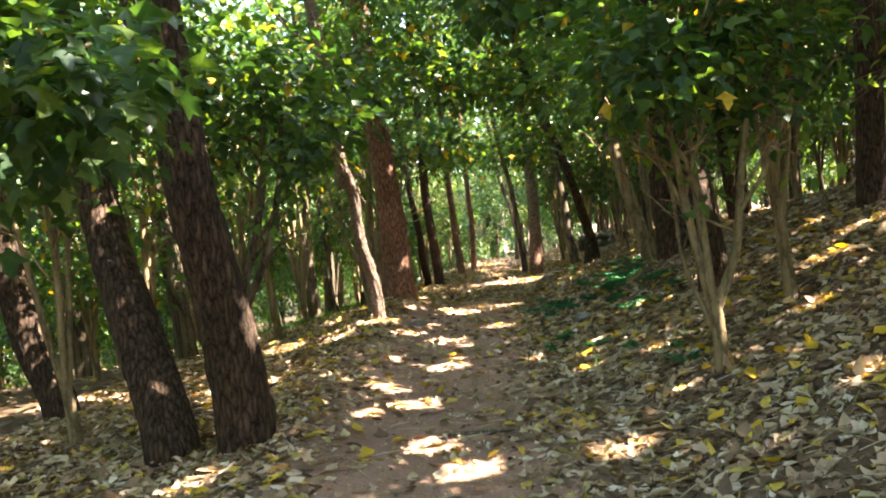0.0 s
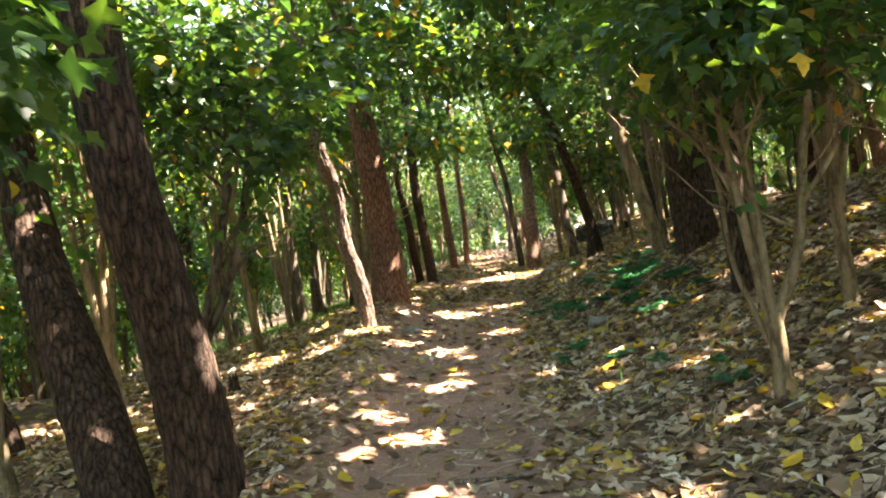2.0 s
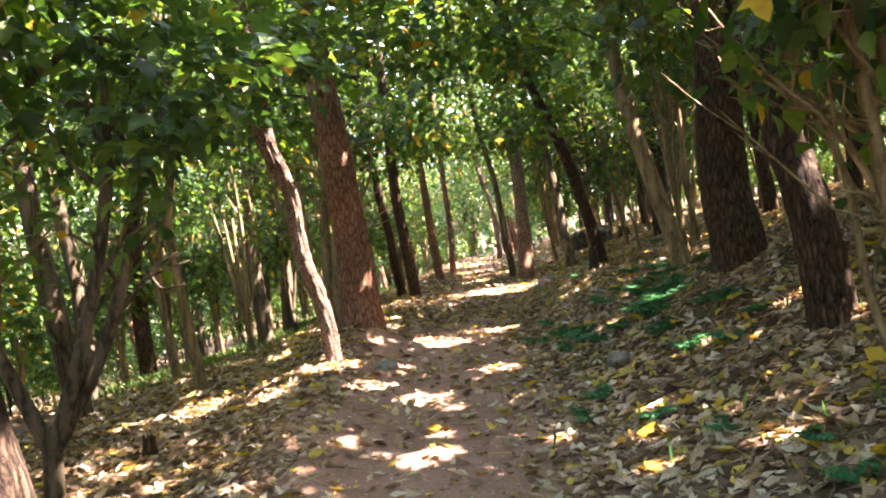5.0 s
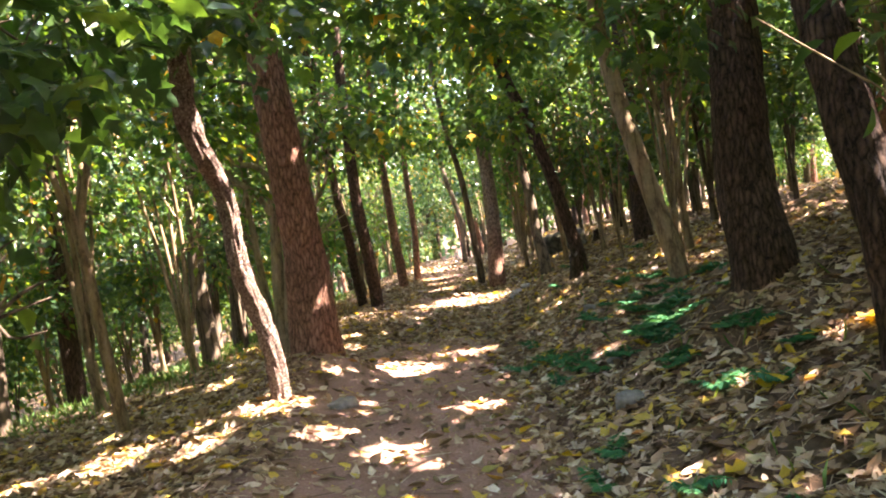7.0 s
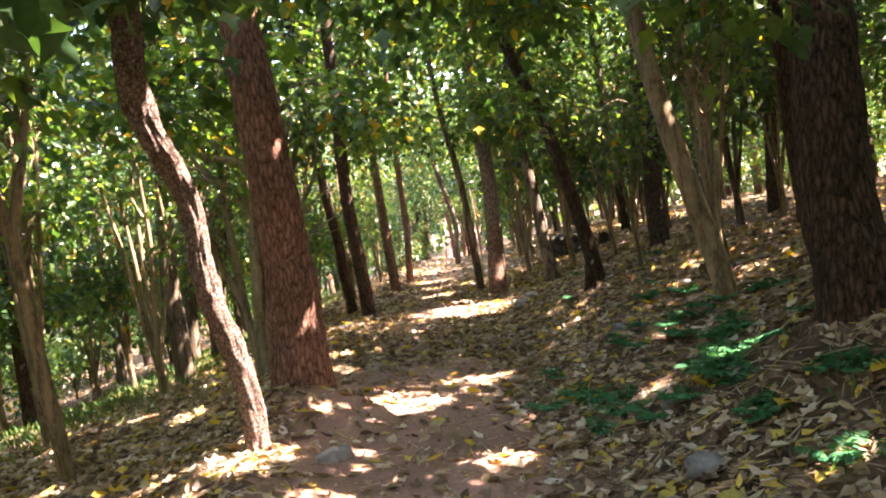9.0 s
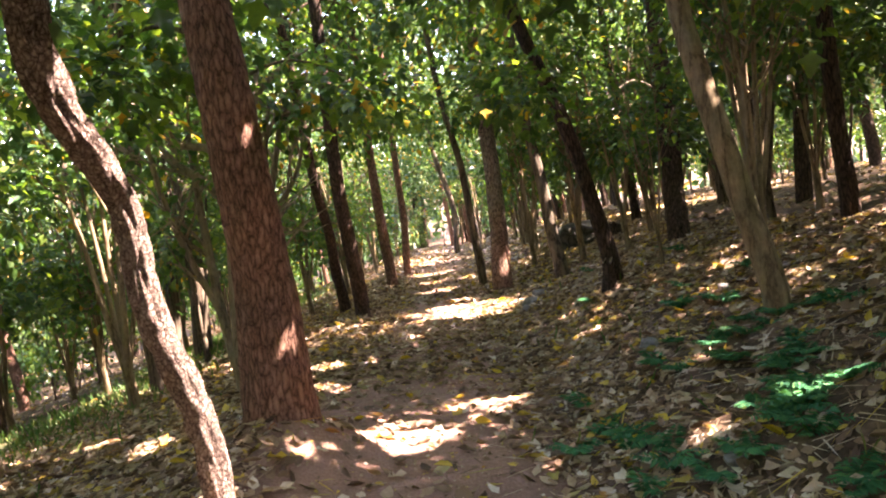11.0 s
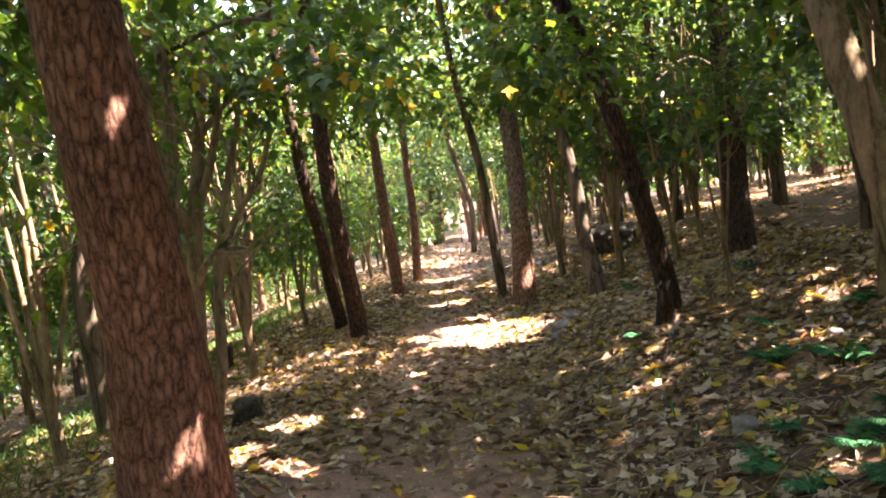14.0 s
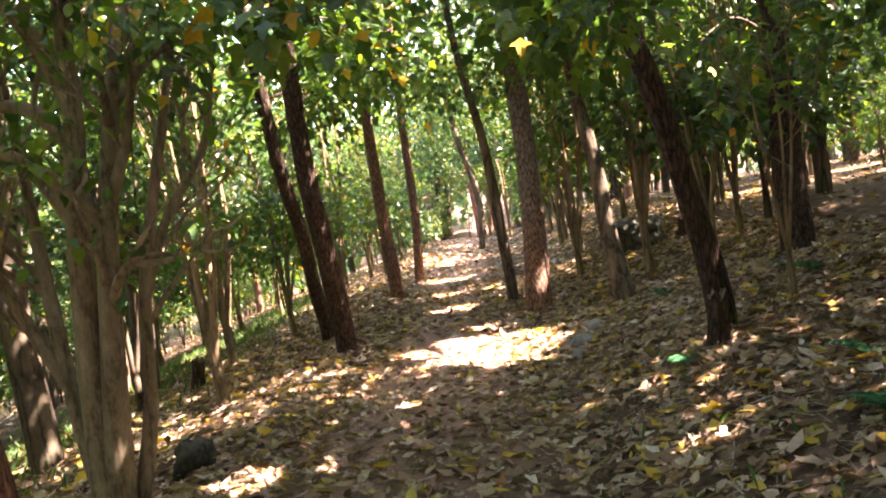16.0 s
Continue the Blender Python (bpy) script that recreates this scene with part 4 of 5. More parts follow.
# low sprays that reach over the path, on branches of the trees beside it
LOBED = (np.array([(0, 0, 0), (-0.2, 0.18, 0.03), (-0.55, 0.4, 0.0), (-0.24, 0.5, 0.05), (-0.2, 0.75, 0.03), (0, 1, -0.12), (0.2, 0.75, 0.03), (0.24, 0.5, 0.05), (0.55, 0.4, 0.0), (0.2, 0.18, 0.03), (0, 0.42, -0.03)]),
         np.array([(10, i, i + 1) for i in range(9)] + [(10, 9, 0)]))
for cx, cy, cz, half, n, yellow in [
    (-1.6, 3.1, 2.42, 0.5, 40, ()), (-1.95, 3.4, 2.3, 0.45, 26, ()), (-1.75, 6.1, 2.95, 0.5, 30, ((-1.78, 6.06, 2.98), (-1.2, 6.3, 2.9))), (1.35, 4.7, 2.55, 0.45, 20, ((1.13, 4.82, 2.3), (1.75, 4.4, 2.25))),
    (1.9, 5.4, 2.75, 0.6, 24, ((1.9, 5.6, 2.2),)), (2.6, 6.5, 2.9, 0.6, 24, ()), (-0.9, 8.7, 3.25, 0.45, 26, ((-0.85, 8.5, 3.05),)), (-0.2, 9.6, 3.5, 0.5, 26, ((-0.4, 9.5, 3.2),)), (-1.6, 8.2, 3.2, 0.45, 22, ()), (0.5, 10.2, 3.6, 0.5, 24, ()), (1.3, 10.6, 3.4, 0.5, 26, ((1.2, 10.5, 3.15),)), (-1.2, 11.6, 3.3, 0.5, 22, ()), (-2.6, 8.9, 2.85, 0.6, 36, ((-0.97, 8.96, 3.15),)), (-1.1, 6.4, 2.5, 0.4, 22, ()), (1.85, 8.4, 2.95, 0.45, 12, ()),
    (0.1, 13.4, 3.1, 0.5, 22, ((0.03, 13.2, 3.12), (0.17, 13.56, 2.9), (0.4, 13.9, 2.95))), (1.65, 13.5, 2.95, 0.45, 22, ((1.7, 13.45, 2.68), (1.35, 13.6, 2.75))),
    (3.55, 16.3, 2.95, 0.6, 26, ((3.7, 16.3, 2.75),)), (0.35, 16.4, 3.3, 0.6, 26, ((0.16, 16.4, 3.1), (0.7, 16.6, 3.0))), (-2.0, 11.9, 3.0, 0.7, 34, ())]:
    best = min(standing, key=lambda g: math.hypot(np.interp(cz, g[1][:, 2], g[1][:, 0]) - cx, g[1][0, 1] - cy))
    owner, line = best
    base = np.array(owner.location)
    st = np.array([np.interp(cz + 0.1, line[:, 2], line[:, 0]), np.interp(cz + 0.1, line[:, 2], line[:, 1]), cz + 0.1])
    end = np.array([cx, cy, cz])
    v, f = tube([st - base, (st + end) / 2 + np.array([0, 0, 0.25]) - base, end - base], [0.022, 0.014, 0.005], 7, step=0.1)
    branch = part("branch", smooth(mesh_of("branch", v, f)), SMOOTH_DARK, owner)
    at, along, up, size = crown_leaves([(cx, cy, cz, half, half, 0.3, n)], 0.14, LOBED)
    # the nearer sprays take the leaf colour that is darkened for shade
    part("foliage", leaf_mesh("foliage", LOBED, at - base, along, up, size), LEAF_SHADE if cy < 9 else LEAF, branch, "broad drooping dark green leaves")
    for p in yellow:
        at = np.array([p]) - base
        part("yellow_leaf", leaf_mesh("yellow_leaf", LOBED, at, np.array([[rng.normal(0, 0.3), -0.35, -0.8]]), np.array([[rng.normal(0, 0.3), -0.9, 0.4]]), np.array([0.13])), LEAF_YELLOW, branch, "hanging yellow leaf")

# high boughs, mostly unseen, added to path-side trees to shade trunks and ground below
for cx, cy, cz, half, n in ((1.5, 4.4, 5.4, 1.3, 130), (0.5, 5.0, 5.6, 1.2, 120), (2.6, 4.6, 6.2, 1.3, 110), (1.9, 10.5, 5.6, 1.3, 130), (1.2, 10.7, 4.9, 1.0, 90), (2.6, 11.6, 5.8, 1.3, 100), (3.2, 8.2, 5.4, 1.2, 90), (4.6, 9.0, 5.8, 1.3, 100), (4.4, 6.6, 5.8, 1.3, 100), (3.6, 13.2, 5.6, 1.3, 100), (5.2, 12.4, 6.0, 1.4, 100), (2.2, 13.6, 5.8, 1.2, 90), (5.6, 15.4, 6.0, 1.4, 100), (6.5, 4.4, 6.4, 1.8, 170), (5.6, 6.6, 6.2, 1.6, 140), (7.8, 3.0, 7.0, 1.8, 150), (6.8, 8.6, 6.8, 1.8, 170), (7.4, 11.2, 7.0, 1.8, 170), (7.6, 13.8, 7.2, 1.8, 170), (8.0, 16.6, 7.4, 1.8, 170), (5.8, 10.2, 6.4, 1.6, 130), (4.2, 3.6, 6.0, 1.5, 130), (6.0, 18.0, 7.0, 1.6, 130), (3.6, 21.4, 6.2, 1.7, 150), (4.8, 24.0, 6.6, 1.8, 160), (4.4, 27.0, 6.4, 1.8, 160), (5.4, 30.4, 6.6, 1.8, 160), (-0.4, 20.6, 5.6, 1.5, 110), (-0.2, 25.0, 5.6, 1.6, 110)):
    owner, line = min(standing, key=lambda g: math.hypot(np.interp(cz, g[1][:, 2], g[1][:, 0]) - cx, g[1][0, 1] - cy))
    base = np.array(owner.location)
    st = np.array([np.interp(cz - 0.5, line[:, 2], line[:, 0]), np.interp(cz - 0.5, line[:, 2], line[:, 1]), cz - 0.5])
    v, f = tube([st - base, (st + np.array([cx, cy, cz])) / 2 + np.array([0, 0, 0.2]) - base, np.array([cx, cy, cz]) - base], [0.045, 0.03, 0.012], 7, step=0.2)
    branch = part("shade_bough", smooth(mesh_of("shade_bough", v, f)), SMOOTH_DARK, owner)
    at, along, up, size = crown_leaves([(cx, cy, cz, half, half, 0.55, n)], 0.2, KITE, 10, 0.3)
    part("foliage", leaf_mesh("foliage", KITE, at - base, along, up, size), LEAF_FAR, branch, "broad green leaves added overhead for shade")

# woods on both sides, standing back from the path
count = 0
for tries in range(6000):
    x, y = rng.uniform(-32, 38), rng.uniform(-14, 62)
    d = x - float(path_x(y))
    if y > 41:
        d = abs(d) + 5
    if (d < 0 and d > -3.6 - (1.6 if y < 12 else 0)) or (d >= 0 and d < 3.4) or any((x - a) ** 2 + (y - b) ** 2 < (1.3 if -12 < d < 16 else 2.6) ** 2 for a, b in taken):
        continue
    reach = ((GAPS_WIDE[:, 0] - x) * SUN.y - (GAPS_WIDE[:, 1] - y) * SUN.x) / math.hypot(SUN.x, SUN.y)
    along_sun = (x - GAPS_WIDE[:, 0]) * SUN.x + (y - GAPS_WIDE[:, 1]) * SUN.y
    if np.any((np.abs(reach) < 0.45) & (along_sun > 0) & (along_sun < 5)):
        continue
    if (d < -14 or d > 22) and rng.uniform() < 0.5:
        continue
    taken.append((x, y))
    count += 1
    z = float(ground_z(x, y))
    if rng.uniform() < 0.45:
        sapling("sapling", x, y, int(rng.integers(3, 6)), rng.uniform(3.2, 4.6), "many-stemmed sapling in the shaded wood", 1.55, 1.2, 60 if abs(d) < 16 else 46, rng.uniform(0.04, 0.06), mat=SMOOTH if rng.uniform() < 0.6 else SMOOTH_DARK, upper=True, leaf=0.17, twigs=0, material_leaf=LEAF_FAR, far=True)
    else:
        top, r = rng.uniform(7, 10), rng.uniform(0.07, 0.15)
        lean = rng.uniform(-0.16, 0.02)
        pts = [(x, y, z), (x + lean * top * 0.3 + rng.normal(0, 0.06), y + rng.normal(0, 0.1), z + top * 0.3), (x + lean * top * 0.6 + rng.normal(0, 0.1), y, z + top * 0.6), (x + lean * top * 0.85, y, z + top)]
        tx = pts[-1][0]
        tree("woodland_tree", pts, [r * 1.15, r, r * 0.75, r * 0.35], (PINE_DARK, SMOOTH_DARK, PINE_RED)[int(rng.integers(0, 3))], "slender dark-barked tree in the shaded wood", group="trees of the wood",
             lobes=[(tx - lean * 3, y, z + 3.4, 1.4, 1.4, 1.0, 34)], upper=[(tx, y, z + top - 0.8, 2.0, 2.0, 1.4, 66 if d < 4 else 90), (tx - lean * 2, y, z + top * 0.62, 1.7, 1.7, 1.1, 56 if d > 4 else 44)], leaf=0.18, limbs=3, material_leaf=LEAF_FAR, far=True)
    if count > 360:
        break

# leafy saplings whose crowns hang low over the bank
for x, y in ((4.2, 17.6), (5.0, 18.6), (4.7, 22.6), (6.0, 19.4), (6.6, 22.8), (7.4, 20.6), (5.6, 25.4), (7.2, 25.8), (8.6, 23.2), (4.6, 27.6), (6.2, 29.0), (8.2, 28.6), (5.9, 15.0), (7.2, 14.0), (6.4, 11.8), (7.9, 17.2), (9.2, 19.4), (8.8, 12.4),
             (10.4, 15.6), (5.5, 8.6), (6.9, 9.4), (8.4, 8.2), (9.8, 10.6), (10.6, 22.0), (10.2, 26.6), (11.8, 18.8), (12.4, 13.6), (11.6, 9.6), (3.9, 31.5), (5.6, 33.0), (-1.0, 28.5), (-0.4, 31.5), (-2.4, 26.5), (0.2, 34.0)):
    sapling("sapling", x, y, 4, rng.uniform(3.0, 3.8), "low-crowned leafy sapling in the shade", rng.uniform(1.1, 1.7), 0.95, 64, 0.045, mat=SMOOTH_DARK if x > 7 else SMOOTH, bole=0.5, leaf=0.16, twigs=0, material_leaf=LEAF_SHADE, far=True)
    taken.append((x, y))

for x, y in ((-1.3, 20.6), (-0.9, 24.0), (-0.3, 27.4), (0.5, 30.6), (-2.7, 22.4), (-2.3, 25.6), (-3.4, 20.4), (-4.2, 17.4), (-4.4, 22.6), (-3.6, 24.6), (-1.9, 29.0), (1.0, 33.6), (3.7, 22.0), (4.2, 25.4), (4.6, 28.8), (5.2, 32.0), (-5.6, 19.6), (-5.4, 15.6), (-6.4, 12.8), (-5.8, 8.6), (-4.6, 9.4), (-7.0, 16.8)):
    sapling("sapling", x, y, 5, rng.uniform(3.0, 4.0), "many-stemmed leafy sapling in the understorey", rng.uniform(0.9, 1.5), 0.9, 90, 0.045, mat=SMOOTH, bole=0.4, leaf=0.14, twigs=0, material_leaf=LEAF, far=True)
    taken.append((x, y))

# leafy bushes down the slope and far up the bank
for tries in range(170):
    left = tries % 3 < 2
    y = rng.uniform(2, 42)
    x = float(path_x(y)) + (rng.uniform(-18, -6.0) if left else rng.uniform(9, 24))
    sapling("bush", x, y, 3, rng.uniform(1.4, 2.6), "leafy green bush in the shaded wood", rng.uniform(0.3, 0.9), 1.1, 30, 0.025, mat=SMOOTH_DARK, bole=0.15, leaf=0.15, twigs=0, material_leaf=LEAF, far=True)

for x, y in ((0.5, 37.5), (2.0, 40.5), (3.6, 41.5), (5.2, 40.0), (6.2, 37.5), (1.2, 43.0), (4.4, 43.5), (2.8, 45.0)):
    sapling("bush", x, y, 4, 2.4, "leafy green bush where the path bends away", 0.5, 1.3, 50, 0.03, mat=SMOOTH_DARK, bole=0.15, leaf=0.2, twigs=0, material_leaf=LEAF_FAR, far=True)

# far woods all round
n = 50000
a = rng.uniform(0, 2 * np.pi, n)
rad = rng.uniform(44, 75, n)
fx, fy = 2 + rad * np.cos(a), 22 + rad * np.sin(a)
fz = ground_z(fx, fy) + rng.uniform(0.2, 24, n)
at = np.stack([fx, fy, fz], 1)
tagged(part("far_woods", leaf_mesh("far_woods", KITE, at, rng.normal(size=at.shape), rng.normal(size=at.shape), rng.uniform(0.7, 1.6, len(at))), LEAF_FAR), "dense green far woods", "woods", kind="stuff")


# ---- on the ground ----
def scatter(count, x0, x1, y0, y1, chance):
    x, y = rng.uniform(x0, x1, count), rng.uniform(y0, y1, count)
    ok = rng.uniform(size=count) < chance(x - path_x(y), y)
    return x[ok], y[ok]


def litter(name, shape, x, y, lo, hi, tilt, mat, label, lift=0.008):
    at = np.stack([x, y, ground_z(x, y) + rng.uniform(0.0, lift * 2, len(x))], 1)
    along = np.concatenate([rng.normal(size=(len(x), 2)), rng.normal(0, tilt, (len(x), 1))], 1)
    e = 0.05
    nrm = np.stack([-(ground_z(x + e, y) - ground_z(x - e, y)) / (2 * e), -(ground_z(x, y + e) - ground_z(x, y - e)) / (2 * e), np.ones(len(x))], 1)
    up = nrm + rng.normal(0, tilt, nrm.shape)
    along = along - nrm * (np.sum(unit(nrm) * along, 1, keepdims=True)) * 0.8
    tagged(part(name, leaf_mesh(name, shape, at, along, up, rng.uniform(lo, hi, len(x))), mat), label, name.replace("_", " "), kind="stuff")


def verge(d, y):
    edge = np.interp(y, [6, 10], [0.55, 0.8])
    on = np.clip((d + np.interp(y, [11, 18], [1.35, 0.85])) / 0.5, 0, 1) * np.clip((edge - d) / 0.45, 0, 1)
    herbs = np.exp(-((d - 2.0) / 0.6) ** 2) * np.clip((y - 7.5) / 2, 0, 1) * np.clip((14 - y) / 3, 0, 1)
    return (1 - 0.7 * herbs) * np.where(y > 12.5, 1 - (0.42 + 0.5 * np.exp(-((y - 17.3) / 1.6) ** 2)) * on, 1 - 0.86 * on * np.clip(1.25 - 0.45 * np.clip(d, 0, 1), 0, 1))


for shape, count, lo, hi, tilt, name, label in ((CURLED, 27000, 0.045, 0.125, 0.5, "fallen_leaves", "curled dry brown leaves strewn over the soil"), (ROLLED, 20000, 0.05, 0.135, 0.45, "rolled_leaves", "rolled dry leaves strewn over the soil"),
                                               (TORN, 22000, 0.05, 0.14, 0.4, "torn_leaves", "torn grey-brown leaves strewn over the soil"), (FLAT, 16000, 0.05, 0.14, 0.3, "flat_leaves", "flat fallen leaves strewn over the soil")):
    x, y = scatter(count, -4, 5.5, 1.5, 22, verge)
    litter(name, shape, x, y, lo, hi, tilt, LITTER, label)
x, y = scatter(26000, -3, 4, 2.5, 20, lambda d, y: np.where((d > -1.3) & (d < 0.9), 1.0, 0.25))
litter("leaf_crumbs", KITE, x, y, 0.012, 0.04, 0.4, LITTER, "small crumbs of dry leaf on the path")
x, y = scatter(16000, -16, 20, 1, 45, lambda d, y: np.where(np.abs(d) < 1.2, 0.15, 1.0))
litter("far_fallen_leaves", CURLED, x, y, 0.07, 0.16, 0.4, LITTER, "dry leaves strewn over the slopes")
x, y = scatter(14000, -4, 8, 22, 36, verge)
litter("distant_fallen_leaves", TORN, x, y, 0.06, 0.16, 0.4, LITTER, "dry leaves strewn beside the far path")
x, y = scatter(36000, -4, 5.5, 1.5, 20, lambda d, y: np.where((d > -1.2) & (d < 0.7), 0.2, 0.95))
litter("twig_litter", SLIVER, x, y, 0.06, 0.28, 0.12, LITTER, "thin dry twigs and needles on the soil")


def herb_chance(d, y):
    c = np.exp(-((d - 1.75 - 0.16 * (y - 9)) / 0.5) ** 2) * np.clip((y - 7.2) / 1.5, 0, 1) * np.clip((14.0 - y) / 3, 0, 1)
    c = c + 0.5 * np.exp(-((d - 1.05) / 0.25) ** 2 - ((y - 10.4) / 0.8) ** 2) + 0.35 * np.exp(-((d - 1.1) / 0.3) ** 2 - ((y - 7.6) / 0.7) ** 2)
    lump = np.sin(3.1 * d + 1.2 * y) * np.sin(2.2 * y - 1.4 * d) * 0.5 + 0.5
    return c * (0.12 + 1.0 * lump) + 0.02 * (d > 0.8) * (d < 3.5)


# feathery plants: arching fronds, each with pairs of leaflets that grow shorter towards its tip
x, y = scatter(2300, -1, 5, 3, 18, herb_chance)
turn, tall = rng.uniform(0, 2 * np.pi, (len(x), 5, 1)), rng.uniform(0.08, 0.21, (len(x), 5, 1))
turn = turn + np.arange(5)[None, :, None] * 1.26
u = np.linspace(0.15, 1.0, 15)[None, None, :]
out, rise = tall * (0.25 * u + 0.8 * u ** 2), tall * (0.95 * u - 0.5 * u ** 2)
fx, fy = x[:, None, None] + np.cos(turn) * out, y[:, None, None] + np.sin(turn) * out
fz = ground_z(x, y)[:, None, None] + 0.25 * (ground_z(fx, fy) - ground_z(x, y)[:, None, None]) + rise
at = np.stack([fx, fy, np.maximum(fz, ground_z(fx, fy) + 0.015)], -1).reshape(-1, 3)
heading = np.stack([np.cos(turn) + 0 * u, np.sin(turn) + 0 * u, 0.15 - 0.5 * u + 0 * turn], -1).reshape(-1, 3)
across = np.stack([-np.sin(turn) + 0 * u, np.cos(turn) + 0 * u, 0 * turn * u], -1).reshape(-1, 3)
length = (tall * (0.12 + 0.34 * np.sin(np.pi * (u * 0.85 + 0.08)))).reshape(-1)
lie = np.array([0, 0, 1.0]) + rng.normal(0, 0.25, at.shape)
tagged(part("low_herbs", leaf_mesh("low_herbs", LEAFLET, np.concatenate([at, at]), np.concatenate([across, -across]) + np.tile(heading, (2, 1)) * 0.45 + rng.normal(0, 0.12, (2 * len(at), 3)), np.tile(lie, (2, 1)), np.tile(length, 2)), HERB), "patches of low feathery dark green ferns", "herbs", kind="stuff")


def grass_chance(d, y):
    return np.exp(-((d + 4.6) / 1.1) ** 2) * np.clip((y - 11) / 4, 0, 1) * np.clip((32 - y) / 6, 0, 1) + 0.03 * np.exp(-((d - 1.6) / 0.7) ** 2) * (y < 20) * (y > 6)


x, y = scatter(90000, -9, 4, 2, 34, grass_chance)
at = np.stack([x, y, ground_z(x, y)], 1)
tagged(part("grass", leaf_mesh("grass", BLADE, at, np.concatenate([rng.normal(0, 0.5, (len(x), 2)), np.ones((len(x), 1))], 1), rng.normal(size=at.shape), rng.uniform(0.07, 0.19, len(x))), GRASS), "thin green grass on the slope", "grass", kind="stuff")


# fallen leaves that stand out, one by one
GROUND = bpy.data.objects["ground"]
LEAF_KINDS = []
for mat, count in ((LEAF_YELLOW, 4), (LITTER, 4)):
    for k in range(count):
        shape = (CURLED, FLAT, TORN, ROLLED)[k]
        form = shape[0] * np.array([rng.uniform(1.0, 1.3), 1, rng.uniform(0.6, 1.3)]) + np.array([0, -0.5, 0])
        me = mesh_of("leaf", form, shape[1])
        me.materials.append(mat)
        LEAF_KINDS.append(me)
x, y = scatter(1500, -2.6, 4.2, 3.4, 19, lambda d, y: np.where((d > -1.2) & (d < 0.7), 0.09, np.where((d > 0.9) & (y < 8), 0.5, 0.27)))
for k in range(min(len(x), 290)):
    ob = part("leaf", LEAF_KINDS[int(rng.integers(0, 4)) if rng.uniform() < 0.62 else int(rng.integers(4, 8))], None, GROUND)
    ob.matrix_local = pose(x[k], y[k], float(ground_z(x[k], y[k])) + 0.03, *rng.normal(0, 16, 2), rng.uniform(0, 360)) @ Matrix.Scale(rng.uniform(0.09, 0.15) * (1.25 if x[k] > 1.4 and y[k] < 9 else 1.0), 4)


# ---- stones and stumps ----
def boulder(name, x, y, a, b, c, mat, label, category="stone", sink=0.3, seed=0.0, detail=3):
    bm = bmesh.new()
    bmesh.ops.create_icosphere(bm, subdivisions=detail, radius=1)
    for v in bm.verts:
        u = v.co.normalized()
        r = 1 + 0.35 * noise.noise(u * 1.3 + Vector((seed, 0, 0))) + 0.12 * noise.noise(u * 4 + Vector((0, seed, 0)))
        flat = max(abs(u.x), abs(u.y), abs(u.z))
        v.co = Vector((u.x * a, u.y * b, u.z * c)) * r * (0.75 + 0.25 / flat)
    me = bpy.data.meshes.new(name)
    bm.to_mesh(me)
    bm.free()
    ob = part(name, smooth(me), mat)
    ob.matrix_world = pose(x, y, float(ground_z(x, y)) + c * (1 - 2 * sink) * 0.5, 0, 0, seed * 40)
    return tagged(ob, label, category)


for k, (x, y, a, b, c, label) in enumerate([
    (-0.46, 9.7, 0.13, 0.08, 0.06, "flat pale stone at the path edge"), (1.55, 8.56, 0.11, 0.09, 0.07, "rounded pale grey stone among leaves"),
    (2.2, 16.2, 0.14, 0.1, 0.08, "pale stone beside the path"), (2.02, 15.7, 0.07, 0.06, 0.06, "small pale stone in the leaf litter"), (2.42, 16.6, 0.16, 0.1, 0.07, "flat pale stone beside the path"),
    (2.2, 11.75, 0.085, 0.07, 0.06, "small rounded white stone in the leaf litter"), (1.72, 9.4, 0.06, 0.05, 0.04, "small grey stone among herbs"), (3.3, 12.6, 0.05, 0.05, 0.04, "small grey stone on the bank")]):
    boulder("stone", x, y, a, b, c, STONE, label, seed=k * 3.7 + 1)
boulder("boulder", 4.25, 20.7, 0.62, 0.5, 0.4, ROCK, "dark mossy boulder on the bank", "boulder", 0.25, 2.2, 4)
boulder("rock", -1.12, 14.35, 0.16, 0.15, 0.17, ROCK, "dark rough rock beside a shrub tree", "rock", 0.3, 5.1, 4)


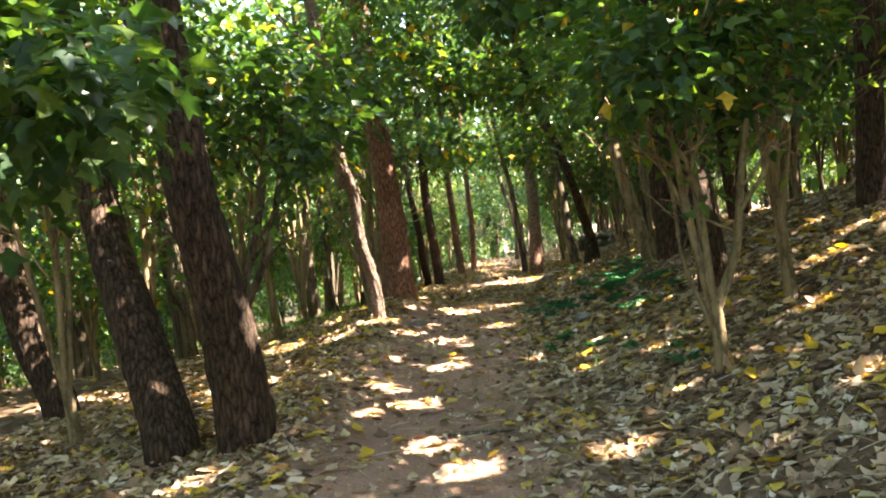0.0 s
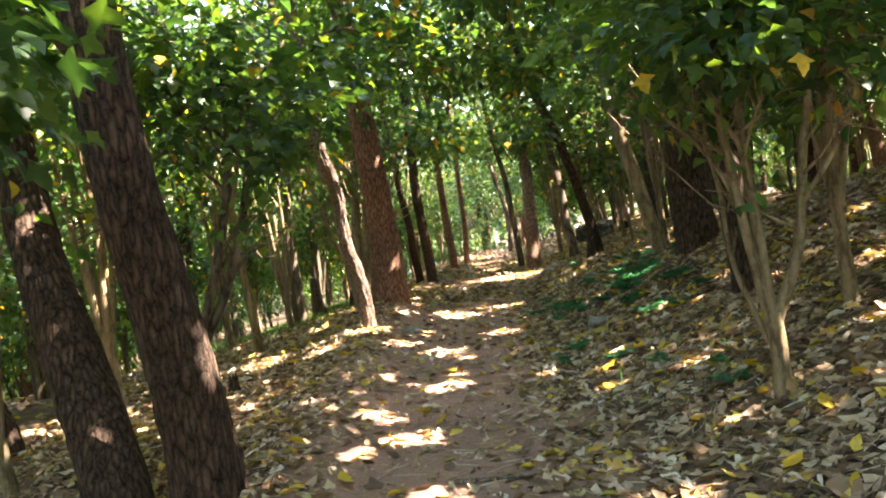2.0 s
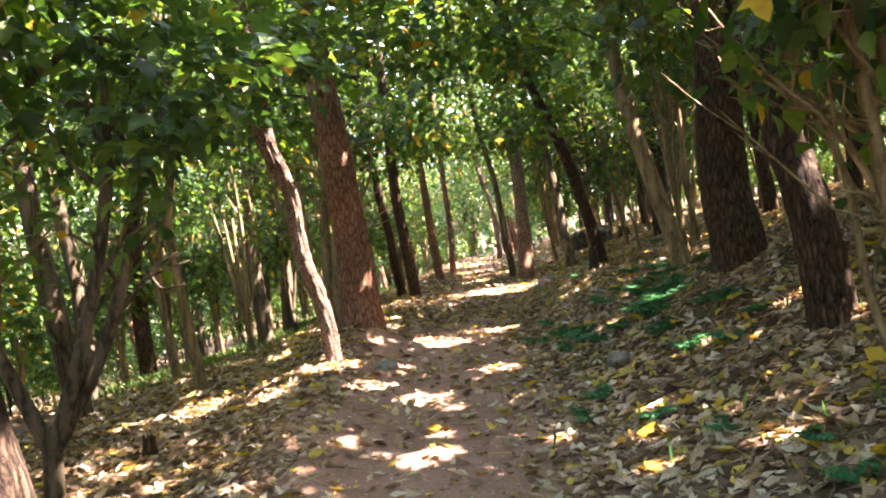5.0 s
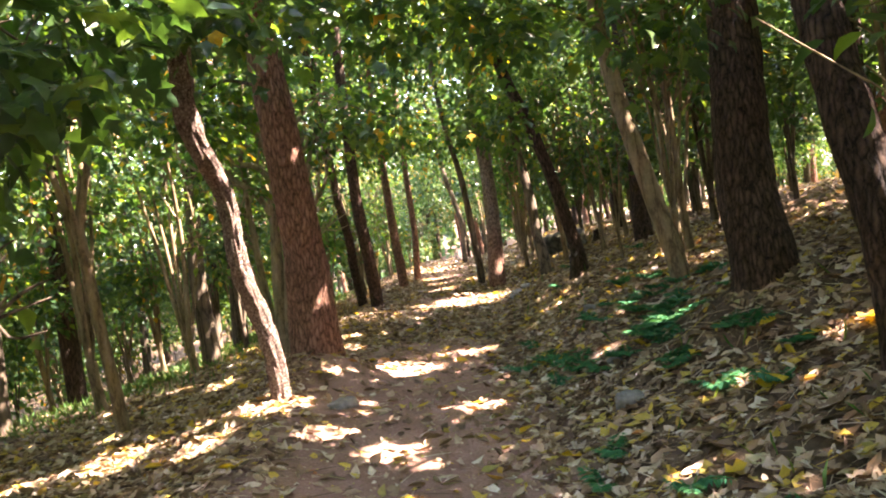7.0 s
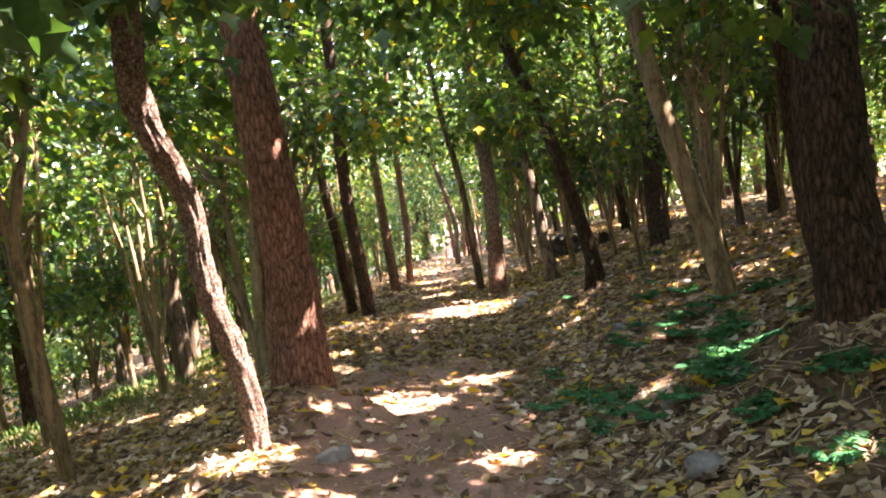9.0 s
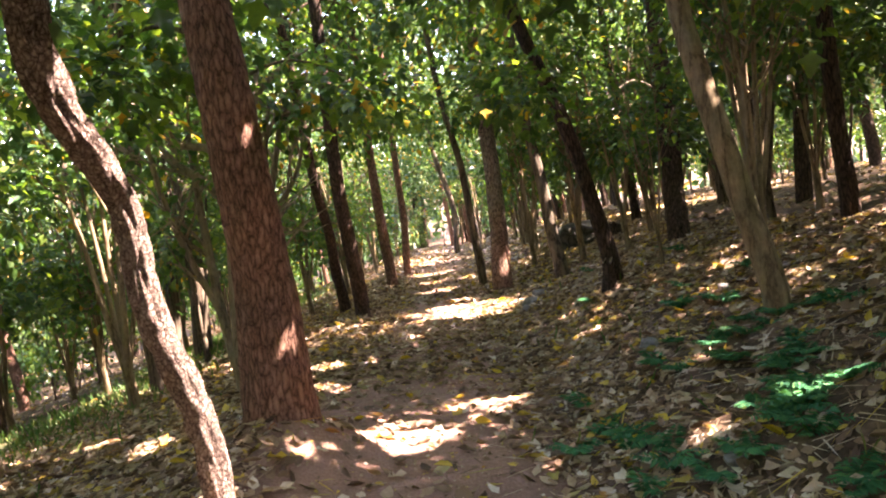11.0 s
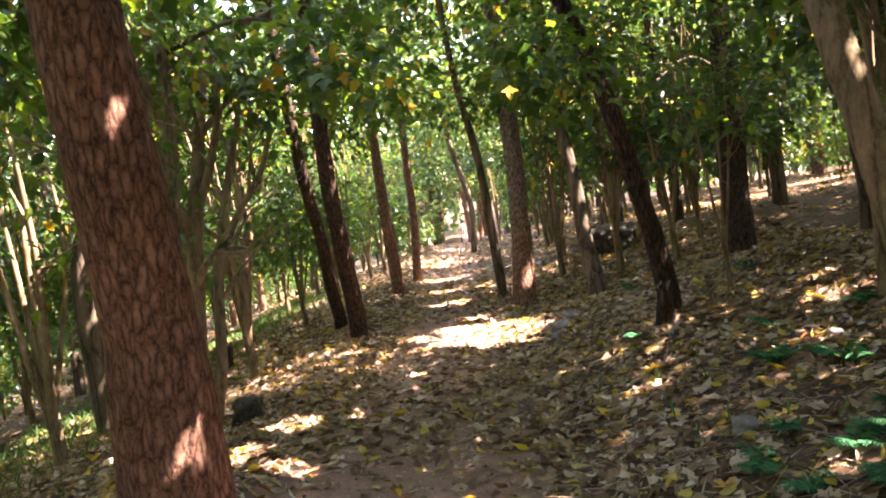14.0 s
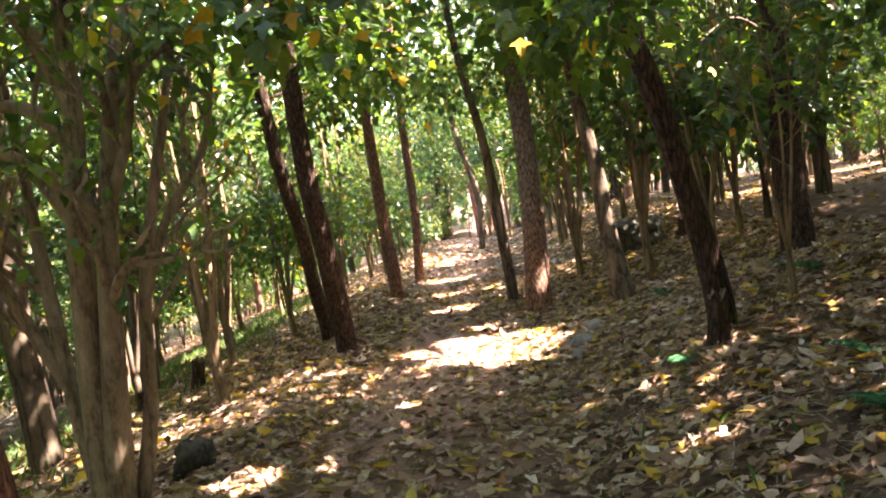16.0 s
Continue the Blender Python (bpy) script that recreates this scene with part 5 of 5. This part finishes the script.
def stump(x, y, r, h, label, lean=0.0, jag=0.04):
    z = float(ground_z(x, y))
    root = thing("tree_stump", x, y, label, "stump", "cut stumps")
    v, f = tube([(0, 0, -0.15), (0, 0, 0.02), (lean * h * 0.5, 0, h * 0.5), (lean * h, 0, h)], [r * 1.5, r * 1.3, r, r * 0.95], 20, 0.006, x, 0.04)
    v = v.reshape(-1, 20, 3)
    v[-1, :, 2] += rng.uniform(-jag, jag, 20)
    rim = v[-1].copy()
    part("bole", smooth(mesh_of("bole", v.reshape(-1, 3), f)), PINE_DARK, root)
    c = np.concatenate([rim, [rim.mean(0) - np.array([0, 0, jag])]])
    part("cut_face", mesh_of("cut_face", c, [(i, (i + 1) % 20, 20) for i in range(20)]), WOOD_CUT, root, "weathered cut wood")


stump(2.74, 14.3, 0.075, 0.36, "short broken stump beside a leaning tree")
stump(-2.2, 18.3, 0.075, 0.34, "small jagged stump on the slope", 0.1, 0.07)
stump(-2.18, 8.15, 0.05, 0.16, "small weathered cut stump in the leaf litter")
stump(4.85, 20.1, 0.12, 0.26, "low dark cut stump on the bank")

# dead sticks lying on the ground
for k, (x0, y0, x1, y1, r) in enumerate([(-0.08, 5.1, 0.44, 5.12, 0.014), (1.3, 9.9, 1.75, 10.3, 0.01), (-1.6, 8.6, -1.2, 8.2, 0.012), (2.4, 13.0, 2.9, 12.8, 0.012), (0.9, 12.6, 1.25, 12.9, 0.008), (-0.9, 15.2, -0.5, 15.5, 0.01)]):
    a, b = np.array([x0, y0, float(ground_z(x0, y0)) + r]), np.array([x1, y1, float(ground_z(x1, y1)) + r])
    m = (a + b) / 2 + np.array([rng.normal(0, 0.03), rng.normal(0, 0.03), 0])
    m[2] = float(ground_z(m[0], m[1])) + r * 1.2
    v, f = tube([np.zeros(3), m - a, b - a], [r, r * 0.85, r * 0.5], 8, step=0.05)
    ob = part("stick", smooth(mesh_of("stick", v, f)), WOOD_CUT)
    ob.location = a
    tagged(ob, "dead grey-brown stick lying on the ground", "stick", "dead sticks")
